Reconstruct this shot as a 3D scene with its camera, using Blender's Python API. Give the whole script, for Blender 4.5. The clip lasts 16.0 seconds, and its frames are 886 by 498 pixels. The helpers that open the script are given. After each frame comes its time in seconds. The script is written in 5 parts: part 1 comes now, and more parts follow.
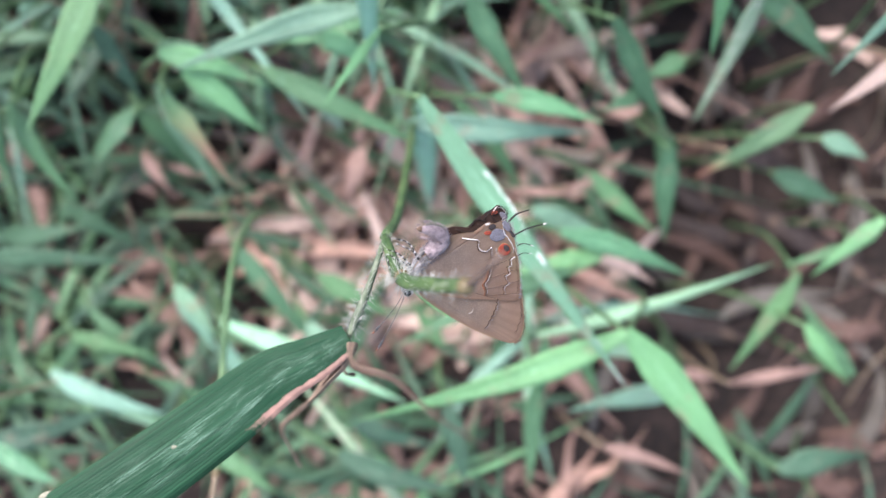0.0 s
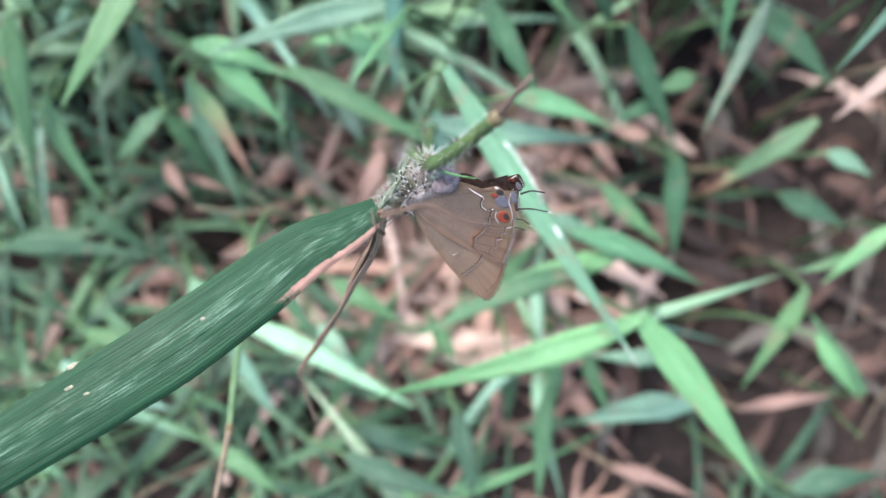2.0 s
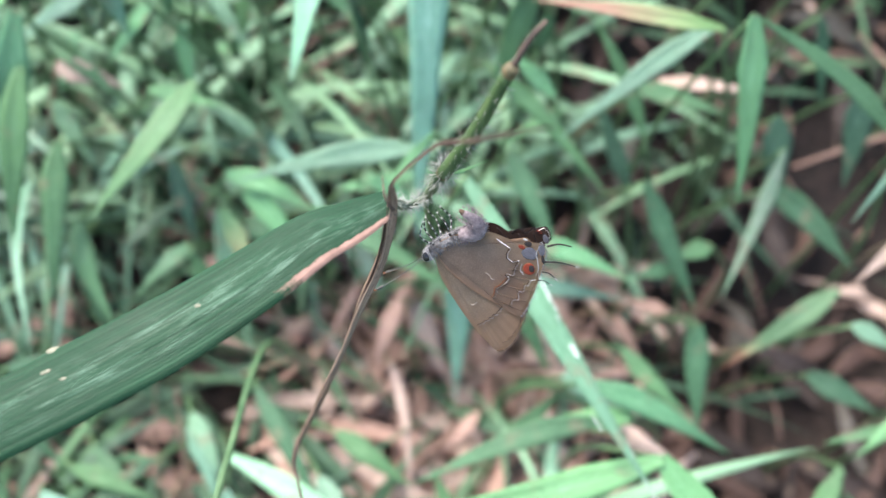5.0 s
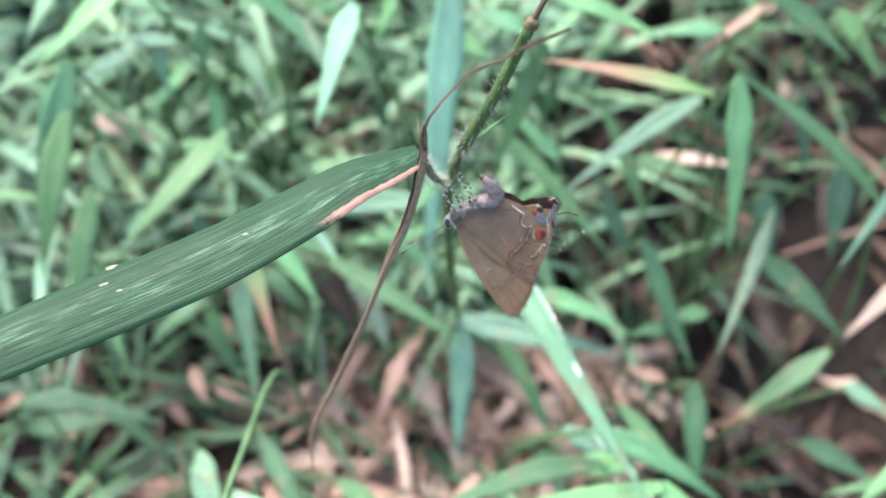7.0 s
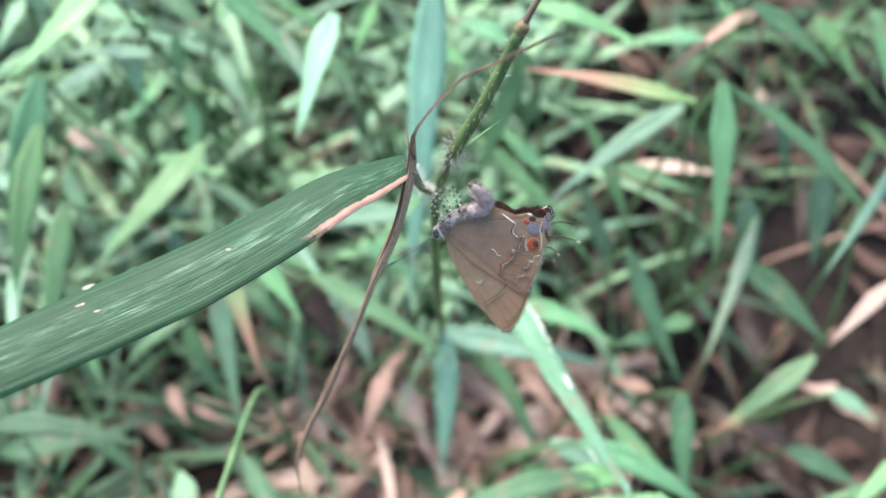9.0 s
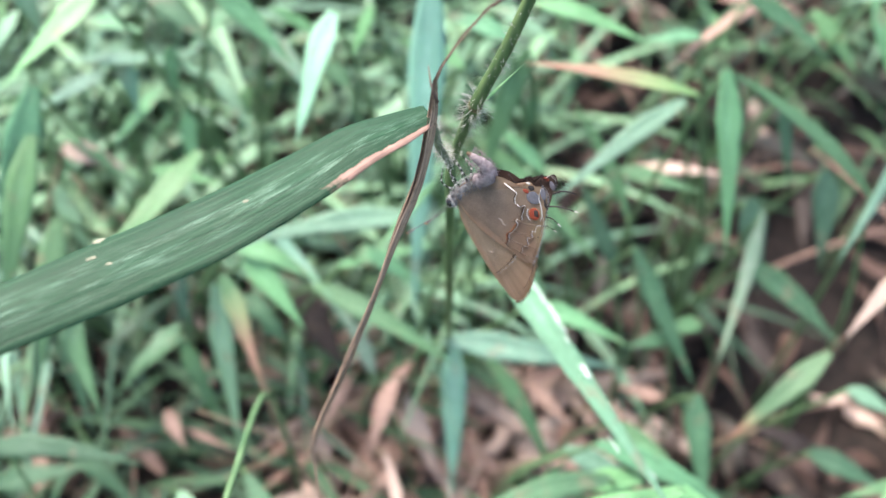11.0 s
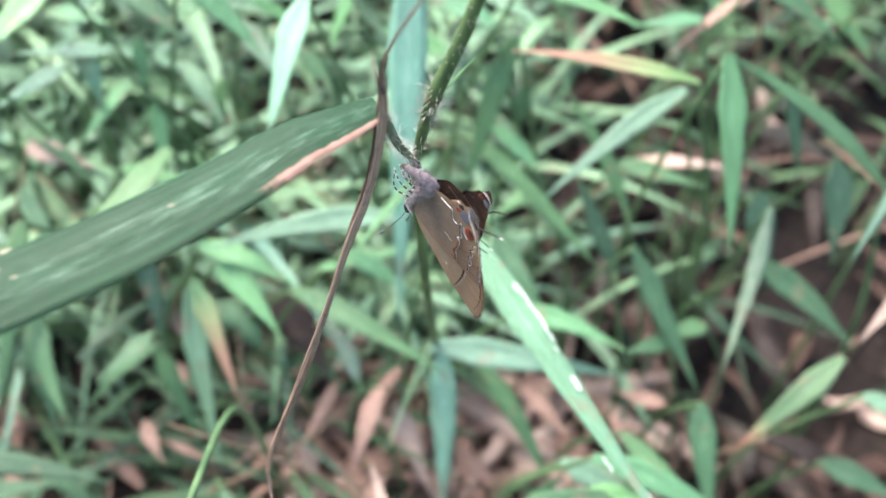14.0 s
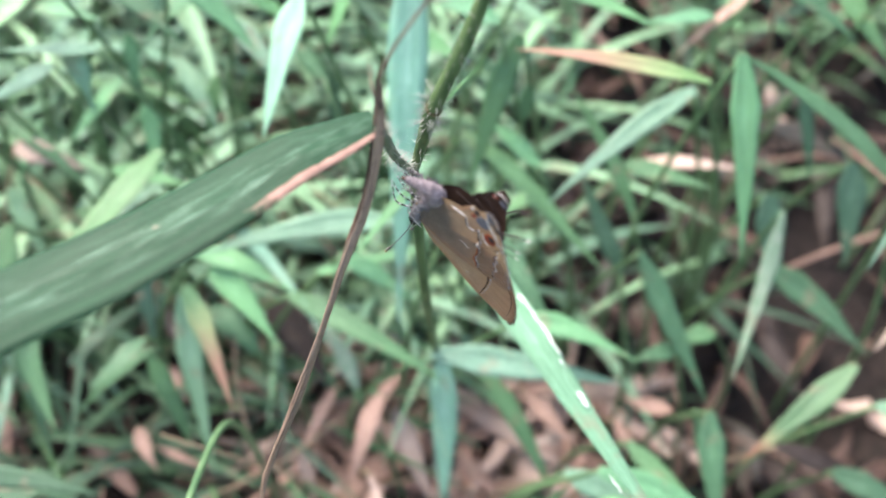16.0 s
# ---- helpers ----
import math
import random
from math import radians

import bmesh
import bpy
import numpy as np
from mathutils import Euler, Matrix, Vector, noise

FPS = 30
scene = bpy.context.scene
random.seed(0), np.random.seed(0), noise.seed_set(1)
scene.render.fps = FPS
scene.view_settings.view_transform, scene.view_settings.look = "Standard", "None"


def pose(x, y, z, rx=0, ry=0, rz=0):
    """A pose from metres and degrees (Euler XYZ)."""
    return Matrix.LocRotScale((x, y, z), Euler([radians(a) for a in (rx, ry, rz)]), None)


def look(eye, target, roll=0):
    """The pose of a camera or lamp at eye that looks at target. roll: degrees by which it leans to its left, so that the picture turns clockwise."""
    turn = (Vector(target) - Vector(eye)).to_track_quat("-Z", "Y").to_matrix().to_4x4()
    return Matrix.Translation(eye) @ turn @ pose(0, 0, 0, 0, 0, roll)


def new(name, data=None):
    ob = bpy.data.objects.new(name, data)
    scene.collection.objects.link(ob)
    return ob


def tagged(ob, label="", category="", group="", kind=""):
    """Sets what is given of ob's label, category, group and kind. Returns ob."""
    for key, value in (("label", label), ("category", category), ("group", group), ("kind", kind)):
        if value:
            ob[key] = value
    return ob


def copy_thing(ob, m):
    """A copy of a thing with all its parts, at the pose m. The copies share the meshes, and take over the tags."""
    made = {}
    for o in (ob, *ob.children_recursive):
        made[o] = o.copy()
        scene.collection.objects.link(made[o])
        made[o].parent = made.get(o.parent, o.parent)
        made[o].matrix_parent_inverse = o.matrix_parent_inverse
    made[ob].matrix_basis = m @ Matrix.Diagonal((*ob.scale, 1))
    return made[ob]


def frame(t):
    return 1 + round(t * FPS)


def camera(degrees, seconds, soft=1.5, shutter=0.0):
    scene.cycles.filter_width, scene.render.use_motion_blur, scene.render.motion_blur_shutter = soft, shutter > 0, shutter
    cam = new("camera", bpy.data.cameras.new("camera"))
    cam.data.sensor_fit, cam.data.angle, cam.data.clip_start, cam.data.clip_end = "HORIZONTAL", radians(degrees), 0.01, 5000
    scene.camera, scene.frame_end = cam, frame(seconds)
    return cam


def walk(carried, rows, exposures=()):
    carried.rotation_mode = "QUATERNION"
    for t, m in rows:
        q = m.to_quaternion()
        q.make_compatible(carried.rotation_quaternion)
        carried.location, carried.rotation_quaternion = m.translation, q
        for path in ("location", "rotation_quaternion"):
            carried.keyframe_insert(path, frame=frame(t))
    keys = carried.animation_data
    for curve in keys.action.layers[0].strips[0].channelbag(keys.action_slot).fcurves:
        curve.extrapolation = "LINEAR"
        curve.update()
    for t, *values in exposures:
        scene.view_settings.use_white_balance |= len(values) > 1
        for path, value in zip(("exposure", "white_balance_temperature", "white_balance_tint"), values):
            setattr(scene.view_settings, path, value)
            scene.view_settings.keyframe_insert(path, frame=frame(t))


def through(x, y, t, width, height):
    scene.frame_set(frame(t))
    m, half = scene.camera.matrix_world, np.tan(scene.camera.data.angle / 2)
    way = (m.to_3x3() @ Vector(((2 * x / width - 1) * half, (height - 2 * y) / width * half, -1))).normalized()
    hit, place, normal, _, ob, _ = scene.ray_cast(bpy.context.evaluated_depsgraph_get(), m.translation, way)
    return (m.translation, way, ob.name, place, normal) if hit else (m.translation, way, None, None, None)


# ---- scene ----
cam = camera(54.0, 16.0, 1.5)
cam.data.dof.use_dof = True
cam.data.dof.focus_distance, cam.data.dof.aperture_fstop = 0.132, 11.5
PATH = [
    (0, 0.0057, 0.0432, 0.3283, 2.14, -0.16, -2.50),
    (0.5, 0.0072, 0.0319, 0.3283, 4.76, 0.35, -2.59),
    (1, 0.0062, 0.0323, 0.3318, 5.55, 0.45, -2.13),
    (1.5, 0.0055, 0.0212, 0.3314, 7.50, 0.32, -1.76),
    (2, 0.0001, 0.0113, 0.3289, 9.25, -0.38, -1.06),
    (2.5, -0.0035, 0.0018, 0.3230, 12.14, -1.09, -0.02),
    (3, -0.0003, -0.0077, 0.3222, 15.94, -0.15, 0.80),
    (3.5, 0.0012, -0.0185, 0.3202, 19.38, 0.18, 1.87),
    (4, 0.0016, -0.0169, 0.3182, 21.77, 0.06, 2.53),
    (4.5, 0.0020, -0.0176, 0.3163, 24.04, -0.02, 2.42),
    (7, -0.0004, -0.0560, 0.3093, 37.13, -1.37, 3.74),
    (7.5, 0.0011, -0.0551, 0.3079, 37.16, -1.38, 3.19),
    (8, -0.0000, -0.0536, 0.3069, 37.30, -1.53, 2.94),
    (8.5, -0.0019, -0.0533, 0.3075, 37.44, -2.17, 2.44),
    (11, -0.0082, -0.0622, 0.2922, 41.69, -1.84, 0.08),
    (11.5, -0.0091, -0.0592, 0.2914, 41.78, -1.70, -0.18),
    (12, -0.0046, -0.0587, 0.2926, 41.78, -1.20, -0.04),
    (12.5, -0.0025, -0.0592, 0.2904, 42.01, -1.10, 0.00),
    (13, -0.0016, -0.0572, 0.2863, 41.96, -1.11, 0.08),
    (13.5, 0.0002, -0.0559, 0.2828, 41.98, -0.90, 0.24),
    (14, -0.0006, -0.0509, 0.2819, 41.40, -0.90, 0.21),
    (14.5, -0.0023, -0.0476, 0.2805, 41.11, -1.01, 0.20),
    (15, -0.0017, -0.0472, 0.2775, 41.22, -0.97, 0.26),
    (15.5, -0.0010, -0.0458, 0.2772, 41.14, -0.91, 0.36),
    (16, -0.0009, -0.0428, 0.2789, 40.70, -0.97, 0.29),
]
walk(cam, [(t, pose(x, y, z, rx, ry, rz)) for t, x, y, z, rx, ry, rz in PATH], exposures=[(0, 1.51, 6800, 21), (2.5, 1.56, 6850, 16), (4.5, 1.62, 7000, 14), (7, 1.80, 7150, 14), (16, 1.89, 7400, 16)])
FLY = [
    (0, 0.0012, 0.0435, 0.1989, -65.1, -2.2, 25.1),
    (0.5, -0.0007, 0.0416, 0.2037, -67.7, -2.5, 18.6),
    (1, -0.0028, 0.0412, 0.2033, -66.0, -1.4, 4.2),
    (1.5, -0.0030, 0.0414, 0.1956, -66.6, -6.9, -1.7),
    (2, -0.0035, 0.0404, 0.1958, -50.5, -16.5, -4.0),
    (2.5, -0.0039, 0.0411, 0.1879, -50.0, -15.3, -5.9),
    (3, -0.0033, 0.0393, 0.1925, -41.3, -14.3, -9.5),
    (3.5, -0.0023, 0.0373, 0.1976, -36.9, -14.0, -8.9),
    (4, -0.0020, 0.0374, 0.1961, -34.9, -10.8, -5.3),
    (4.5, -0.0020, 0.0372, 0.1965, -35.5, -8.9, -4.4),
    (7, -0.0018, 0.0377, 0.1951, -33.3, -8.2, -4.7),
    (7.5, -0.0041, 0.0389, 0.1945, -40.1, -6.9, -2.1),
    (8, -0.0023, 0.0356, 0.1981, -34.3, -8.0, -4.6),
    (8.5, -0.0023, 0.0352, 0.1983, -34.0, -8.6, -5.1),
    (11, -0.0032, 0.0398, 0.1912, -23.0, -23.2, -26.8),
    (11.5, -0.0042, 0.0396, 0.1916, -19.4, -25.1, -31.5),
    (12.5, -0.0041, 0.0391, 0.1923, -12.5, -30.3, -43.2),
    (14, -0.0047, 0.0430, 0.1863, -3.6, -28.3, -49.3),
    (14.5, -0.0042, 0.0439, 0.1856, 2.1, -31.6, -50.8),
    (15, -0.0042, 0.0415, 0.1878, 3.1, -31.6, -48.0),
    (16, -0.0039, 0.0404, 0.1898, 2.9, -31.0, -43.3),
]
SKY, SUN, BUSHES, LITTER = 0.125, 3.4, 300, 260
SWAY = [
    (0, -0.0030, 0.1145, 0.0136, 0.65, 0.69, -0.98),
    (0.5, -0.0029, 0.1145, 0.0134, 0.57, 0.45, -0.75),
    (1, -0.0026, 0.1145, 0.0132, 0.54, 0.18, -0.38),
    (1.5, -0.0022, 0.1144, 0.0131, 0.45, 0.24, -0.70),
    (2, -0.0020, 0.1145, 0.0128, 0.45, 0.13, -0.75),
    (2.5, -0.0019, 0.1142, 0.0126, 0.13, -0.36, 0.00),
    (3, -0.0022, 0.1141, 0.0134, 0.18, -0.12, -0.16),
    (3.5, -0.0025, 0.1143, 0.0141, 0.01, -0.20, 0.53),
    (4, -0.0027, 0.1142, 0.0145, 0.07, -0.20, 0.56),
    (4.5, -0.0027, 0.1147, 0.0144, 0.20, -0.18, 0.26),
    (7, -0.0025, 0.1141, 0.0129, -0.22, -0.11, 0.21),
    (7.5, -0.0027, 0.1139, 0.0134, -0.46, -0.46, 0.10),
    (8, -0.0026, 0.1144, 0.0133, 0.05, 0.03, -0.11),
    (8.5, -0.0026, 0.1143, 0.0137, 0.03, -0.25, 0.33),
    (11, -0.0027, 0.1140, 0.0132, -0.25, -0.03, 0.22),
    (11.5, -0.0026, 0.1147, 0.0126, -0.16, 0.16, -0.25),
    (12, -0.0025, 0.1152, 0.0119, -0.19, 0.05, -0.23),
    (12.5, -0.0024, 0.1153, 0.0117, -0.18, -0.10, -0.25),
    (13, -0.0024, 0.1152, 0.0118, -0.28, -0.17, 0.04),
    (13.5, -0.0024, 0.1153, 0.0120, -0.23, -0.29, 0.13),
    (14, -0.0024, 0.1156, 0.0115, -0.19, -0.16, -0.11),
    (14.5, -0.0025, 0.1154, 0.0113, -0.30, -0.21, 0.16),
    (15, -0.0026, 0.1155, 0.0110, -0.38, -0.27, 0.22),
    (15.5, -0.0026, 0.1156, 0.0106, -0.43, -0.27, 0.16),
    (16, -0.0025, 0.1160, 0.0100, -0.41, -0.30, 0.12),
]
HOST = {
    "root": (-0.0025, 0.1147, 0.0127),
    "culm": [(-0.0025, 0.1147, 0.0127), (0.0000, 0.0924, 0.0747), (-0.0022, 0.0615, 0.1453), (-0.0036, 0.0530, 0.1854)],
    "stem": [(-0.0036, 0.0530, 0.1854), (-0.0006, 0.0465, 0.2031), (0.0036, 0.0455, 0.2155), (0.0077, 0.0454, 0.2292)],
    "stick": [(0.0077, 0.0454, 0.2292), (0.0096, 0.0470, 0.2330), (0.0116, 0.0490, 0.2342)],
    "bract": [(0.0012, 0.0446, 0.2065), (0.0030, 0.0431, 0.2102), (0.0059, 0.0412, 0.2158)],
    "sheath": [(-0.0036, 0.0530, 0.1854), (-0.0058, 0.0448, 0.1962), (-0.0077, 0.0388, 0.2078)],
    "leaf": [(-0.0077, 0.0384, 0.2083), (-0.0129, 0.0355, 0.2076), (-0.0184, 0.0329, 0.2066), (-0.0262, 0.0272, 0.2050), (-0.0375, 0.0194, 0.2033), (-0.0500, 0.0117, 0.2022), (-0.0625, 0.0040, 0.2014), (-0.0775, -0.0053, 0.1998), (-0.0950, -0.0146, 0.1950)],
    "spur": [(-0.0066, 0.0340, 0.2140), (-0.0075, 0.0345, 0.2163), (-0.0080, 0.0365, 0.2184)],
    "dry": [(0.0112, 0.0284, 0.2420), (0.0085, 0.0294, 0.2397), (0.0058, 0.0307, 0.2368), (0.0033, 0.0320, 0.2338), (0.0009, 0.0338, 0.2307), (-0.0013, 0.0351, 0.2275), (-0.0065, 0.0358, 0.2182), (-0.0075, 0.0372, 0.2100), (-0.0093, 0.0347, 0.1990), (-0.0128, 0.0311, 0.1893), (-0.0165, 0.0266, 0.1775), (-0.0210, 0.0222, 0.1660), (-0.0272, 0.0164, 0.1516), (-0.0268, 0.0120, 0.1462), (-0.0250, 0.0062, 0.1410)],
}
HOST_WIDTH = [0.357, 0.58, 0.737, 0.871, 0.96, 0.96, 0.893, 0.759, 0.045]
HOST_FACE = (0.000, -0.174, 0.985)
HOST_SCARS = [(-0.0520, 0.0168, 0.0007), (-0.0523, 0.0137, 0.0005), (-0.0496, 0.0130, 0.0005), (-0.0327, 0.0236, 0.0006)]

# light: bright overcast shade under trees
world = bpy.data.worlds.new("overcast_sky")
scene.world = world
world.use_nodes = True
wn = world.node_tree
sky = wn.nodes.new("ShaderNodeTexSky")
sky.sky_type, sky.sun_disc = "NISHITA", False
sky.sun_elevation, sky.sun_rotation = radians(60), radians(-52)
wn.nodes["Background"].inputs["Strength"].default_value = SKY
wn.links.new(sky.outputs["Color"], wn.nodes["Background"].inputs["Color"])
sun_data = bpy.data.lights.new("sun", "SUN")
sun_data.energy, sun_data.angle, sun_data.color = SUN, radians(40), (1.0, 0.99, 0.97)
sun = new("sun", sun_data)
sun.matrix_world = look((-0.62, 0.49, 1.35), (0, 0, 0))


# ---- materials ----
class Nodes:
    """A small wrapper that adds and links the nodes of one material."""

    def __init__(self, name):
        self.mat = bpy.data.materials.new(name)
        self.mat.use_nodes = True
        self.tree = self.mat.node_tree
        self.bsdf = self.tree.nodes["Principled BSDF"]

    def add(self, kind, links=(), operation="", data_type="", blend_type=""):
        n = self.tree.nodes.new("ShaderNode" + kind)
        if operation:
            n.operation = operation
        if data_type:
            n.data_type, n.blend_type = data_type, blend_type
        for slot, source in links:
            if isinstance(source, bpy.types.NodeSocket):
                self.tree.links.new(source, n.inputs[slot])
            else:
                n.inputs[slot].default_value = source
        return n

    def put(self, slot, source):
        if isinstance(source, bpy.types.NodeSocket):
            self.tree.links.new(source, self.bsdf.inputs[slot])
        else:
            self.bsdf.inputs[slot].default_value = source

    def math(self, op, a, b=0.0):
        return self.add("Math", [(0, a), (1, b)], operation=op).outputs[0]

    def ramp(self, fac, lo, hi):
        return self.add("MapRange", [(0, fac), (1, lo), (2, hi)]).outputs[0]

    def mix(self, fac, a, b, blend="MIX"):
        n = self.add("Mix", data_type="RGBA", blend_type=blend)
        for slot, v in ((0, fac), (6, a), (7, b)):
            if isinstance(v, bpy.types.NodeSocket):
                self.tree.links.new(v, n.inputs[slot])
            else:
                n.inputs[slot].default_value = v if slot == 0 else (*v, 1)
        return n.outputs[2]

    def noise(self, vector, scale, detail=3.0, stretch=(1, 1, 1)):
        m = self.add("Mapping", [("Vector", vector), ("Scale", stretch)]).outputs[0]
        return self.add("TexNoise", [("Vector", m), ("Scale", scale), ("Detail", detail)]).outputs[0]

    def bump(self, height, strength, distance=0.0005):
        self.put("Normal", self.add("Bump", [("Height", height), ("Strength", strength), ("Distance", distance)]).outputs[0])

    def translucent(self, colour, share, boost=1.0):
        """Lets light through a thin sheet."""
        t = self.add("BsdfTranslucent")
        self.tree.links.new(self.mix(1.0, colour, (boost, boost, boost * 0.85), "MULTIPLY"), t.inputs[0])
        m = self.add("MixShader", [(0, share)])
        self.tree.links.new(self.bsdf.outputs[0], m.inputs[1])
        self.tree.links.new(t.outputs[0], m.inputs[2])
        self.tree.links.new(m.outputs[0], self.tree.nodes["Material Output"].inputs[0])


def leaf_material(name, dark, light, vein=0.16, tip=None, tip_at=(0.4, 0.7), mottle=None, rough=0.47, margin=None, streak=None, island=False, vary=0.45, gloss=0.55, bloom=0.55, blight=0.40, through=0.20):
    """A grass leaf: u runs across, v from base to tip. tip: the colour of a dried end; mottle: pale patches; margin: a dried edge."""
    n = Nodes(name)
    uv = n.add("UVMap").outputs[0]
    sep = n.add("SeparateXYZ", [(0, uv)])
    u, v = sep.outputs[0], sep.outputs[1]
    place = n.add("TexCoord").outputs["Object"]
    if island:
        rnd = n.add("NewGeometry").outputs["Random Per Island"]
    else:
        rnd = n.add("ObjectInfo").outputs["Random"]
    lanes = n.noise(uv, 9.0, 2.0, (9, 0.35, 1))
    broad = n.noise(place, 90.0, 3.0)
    colour = n.mix(n.ramp(lanes, 0.36, 0.66), dark, light)
    shade = n.math("ADD", n.math("MULTIPLY", rnd, vary), n.math("MULTIPLY", broad, 0.5))
    colour = n.mix(1.0, colour, n.add("CombineColor", [(0, n.math("ADD", shade, 0.52)), (1, n.math("ADD", shade, 0.52)), (2, n.math("ADD", shade, 0.50))]).outputs[0], "MULTIPLY")
    if vary and dark[1] > dark[0]:
        yellow = n.mix(1.0, colour, (1.08, 1.0, 0.86), "MULTIPLY")
        blue = n.mix(1.0, colour, (0.90, 0.99, 1.12), "MULTIPLY")
        colour = n.mix(n.ramp(rnd, 0.45, 0.95), n.mix(n.ramp(rnd, 0.40, 0.0), colour, blue), yellow)
    rib = n.math("ABSOLUTE", n.math("SUBTRACT", u, 0.5))
    colour = n.mix(n.math("MULTIPLY", n.ramp(rib, 0.045, 0.015), vein), colour, tuple(min(1, c * 1.9 + 0.03) for c in light))
    fine = n.noise(place, 420.0, 3.0)
    haze = n.math("MULTIPLY", n.ramp(n.noise(uv, 4.0, 5.0, (5, 1.2, 1)), 0.44, 0.66), bloom)
    powder = n.math("MULTIPLY", n.ramp(n.noise(uv, 9.0, 8.0, (14, 3.0, 1)), 0.50, 0.62), 1.6)
    colour = n.mix(n.math("MULTIPLY", haze, powder), colour, tuple(min(1, c * 1.7 + 0.08) for c in light))
    furrow = n.math("MULTIPLY", n.ramp(n.math("ABSOLUTE", n.math("SUBTRACT", n.math("FRACT", n.math("MULTIPLY", u, 11.0)), 0.5)), 0.16, 0.04), 0.22)
    colour = n.mix(furrow, colour, tuple(c * 0.55 for c in dark))
    if mottle:
        spots = n.math("MULTIPLY", n.ramp(n.noise(uv, 6.0, 4.0, (5, 1.6, 1)), 0.50, 0.62), 0.85)
        colour = n.mix(spots, colour, mottle)
    if streak:
        band = n.ramp(n.noise(uv, 2.0, 2.0, (3.2, 0.4, 1)), 0.42, 0.58)
        colour = n.mix(n.math("MULTIPLY", band, 0.5), colour, dark)
        lines = n.ramp(n.noise(uv, 7.0, 8.0, (26, 1.6, 1)), 0.52, 0.60)
        zone = n.math("MULTIPLY", n.ramp(n.noise(uv, 4.0, 5.0, (2.2, 3.2, 1)), 0.44, 0.60), n.ramp(rib, 0.34, 0.10))
        colour = n.mix(n.math("MULTIPLY", n.math("MULTIPLY", lines, zone), 0.80), colour, streak)
    if tip:
        edge = n.math("ADD", v, n.math("MULTIPLY", n.math("SUBTRACT", n.noise(uv, 4.0, 3.0, (4, 1, 1)), 0.5), 0.35))
        colour = n.mix(n.ramp(edge, tip_at[0], sum(tip_at) / 2), colour, tuple(0.5 * a + 0.5 * b for a, b in zip((0.46, 0.42, 0.22), light)))
        colour = n.mix(n.ramp(edge, sum(tip_at) / 2, tip_at[1]), colour, tip)
    if margin:
        wob = n.math("MULTIPLY", n.math("SUBTRACT", n.noise(uv, 5.0, 3.0, (1, 6, 1)), 0.5), 0.14)
        side = n.ramp(n.math("ADD", u, wob), 0.160, 0.135)
        along = n.math("MULTIPLY", n.ramp(v, 0.0, 0.01), n.ramp(n.math("ADD", v, wob), 0.345, 0.315))
        dried = n.mix(n.ramp(fine, 0.35, 0.65), margin, tuple(c * 1.35 for c in margin))
        colour = n.mix(n.math("MULTIPLY", side, along), colour, dried)
    if blight:
        patch = n.math("MULTIPLY", n.ramp(n.noise(place, 130.0, 5.0), 0.60, 0.68), blight)
        colour = n.mix(patch, colour, (0.28, 0.20, 0.14))
    specks = n.math("MULTIPLY", n.ramp(fine, 0.66, 0.74), 0.35)
    colour = n.mix(specks, colour, tuple(c * 0.5 for c in dark))
    n.put("Base Color", colour)
    n.put("Roughness", n.math("ADD", n.math("MULTIPLY", broad, 0.25), rough - 0.1))
    n.put("Specular IOR Level", gloss)
    n.bump(n.math("SUBTRACT", n.math("ADD", lanes, n.math("MULTIPLY", fine, 0.4)), furrow), 0.5, 0.0003)
    n.translucent(colour, through, 1.4)
    return n.mat


def plain_material(name, a, b, scale=300.0, rough=0.7, stretch=(1, 1, 1), bump=0.3, metal=0.0, band=None, spec=0.4, uvs=False):
    """Two tones of grain. band: a third colour in rings along the part."""
    n = Nodes(name)
    place = n.add("UVMap").outputs[0] if uvs else n.add("TexCoord").outputs["Object"]
    grain = n.noise(place, scale, 4.0, stretch)
    colour = n.mix(n.ramp(grain, 0.35, 0.65), a, b)
    if band:
        v = n.add("SeparateXYZ", [(0, n.add("UVMap").outputs[0])]).outputs[1]
        rings = n.math("FRACT", n.math("MULTIPLY", v, band[1]))
        colour = n.mix(n.ramp(rings, band[2], band[2] + 0.08), colour, band[0])
    n.put("Base Color", colour)
    n.put("Roughness", rough)
    n.put("Metallic", metal)
    n.put("Specular IOR Level", spec)
    n.bump(grain, bump, 0.0002)
    return n.mat


def soil_material():
    n = Nodes("soil")
    place = n.add("TexCoord").outputs["Object"]
    a, b = n.noise(place, 35.0, 6.0), n.noise(place, 260.0, 5.0)
    # near-black browns: the shade under the grass is put into the soil
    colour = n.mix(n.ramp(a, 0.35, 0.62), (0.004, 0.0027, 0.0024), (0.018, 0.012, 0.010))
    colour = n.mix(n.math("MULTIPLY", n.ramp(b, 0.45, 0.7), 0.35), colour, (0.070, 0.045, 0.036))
    reach = n.add("VectorMath", [(0, place)], operation="LENGTH").outputs["Value"]
    turf = n.mix(n.noise(place, 9.0, 5.0), (0.018, 0.055, 0.022), (0.070, 0.150, 0.066))
    cover = n.math("MULTIPLY", n.ramp(reach, 0.55, 1.1), n.ramp(n.noise(place, 5.0, 4.0), 0.34, 0.50))
    colour = n.mix(cover, colour, turf)
    n.put("Base Color", colour)
    n.put("Roughness", 0.95)
    n.bump(n.math("ADD", a, b), 0.9, 0.004)
    return n.mat


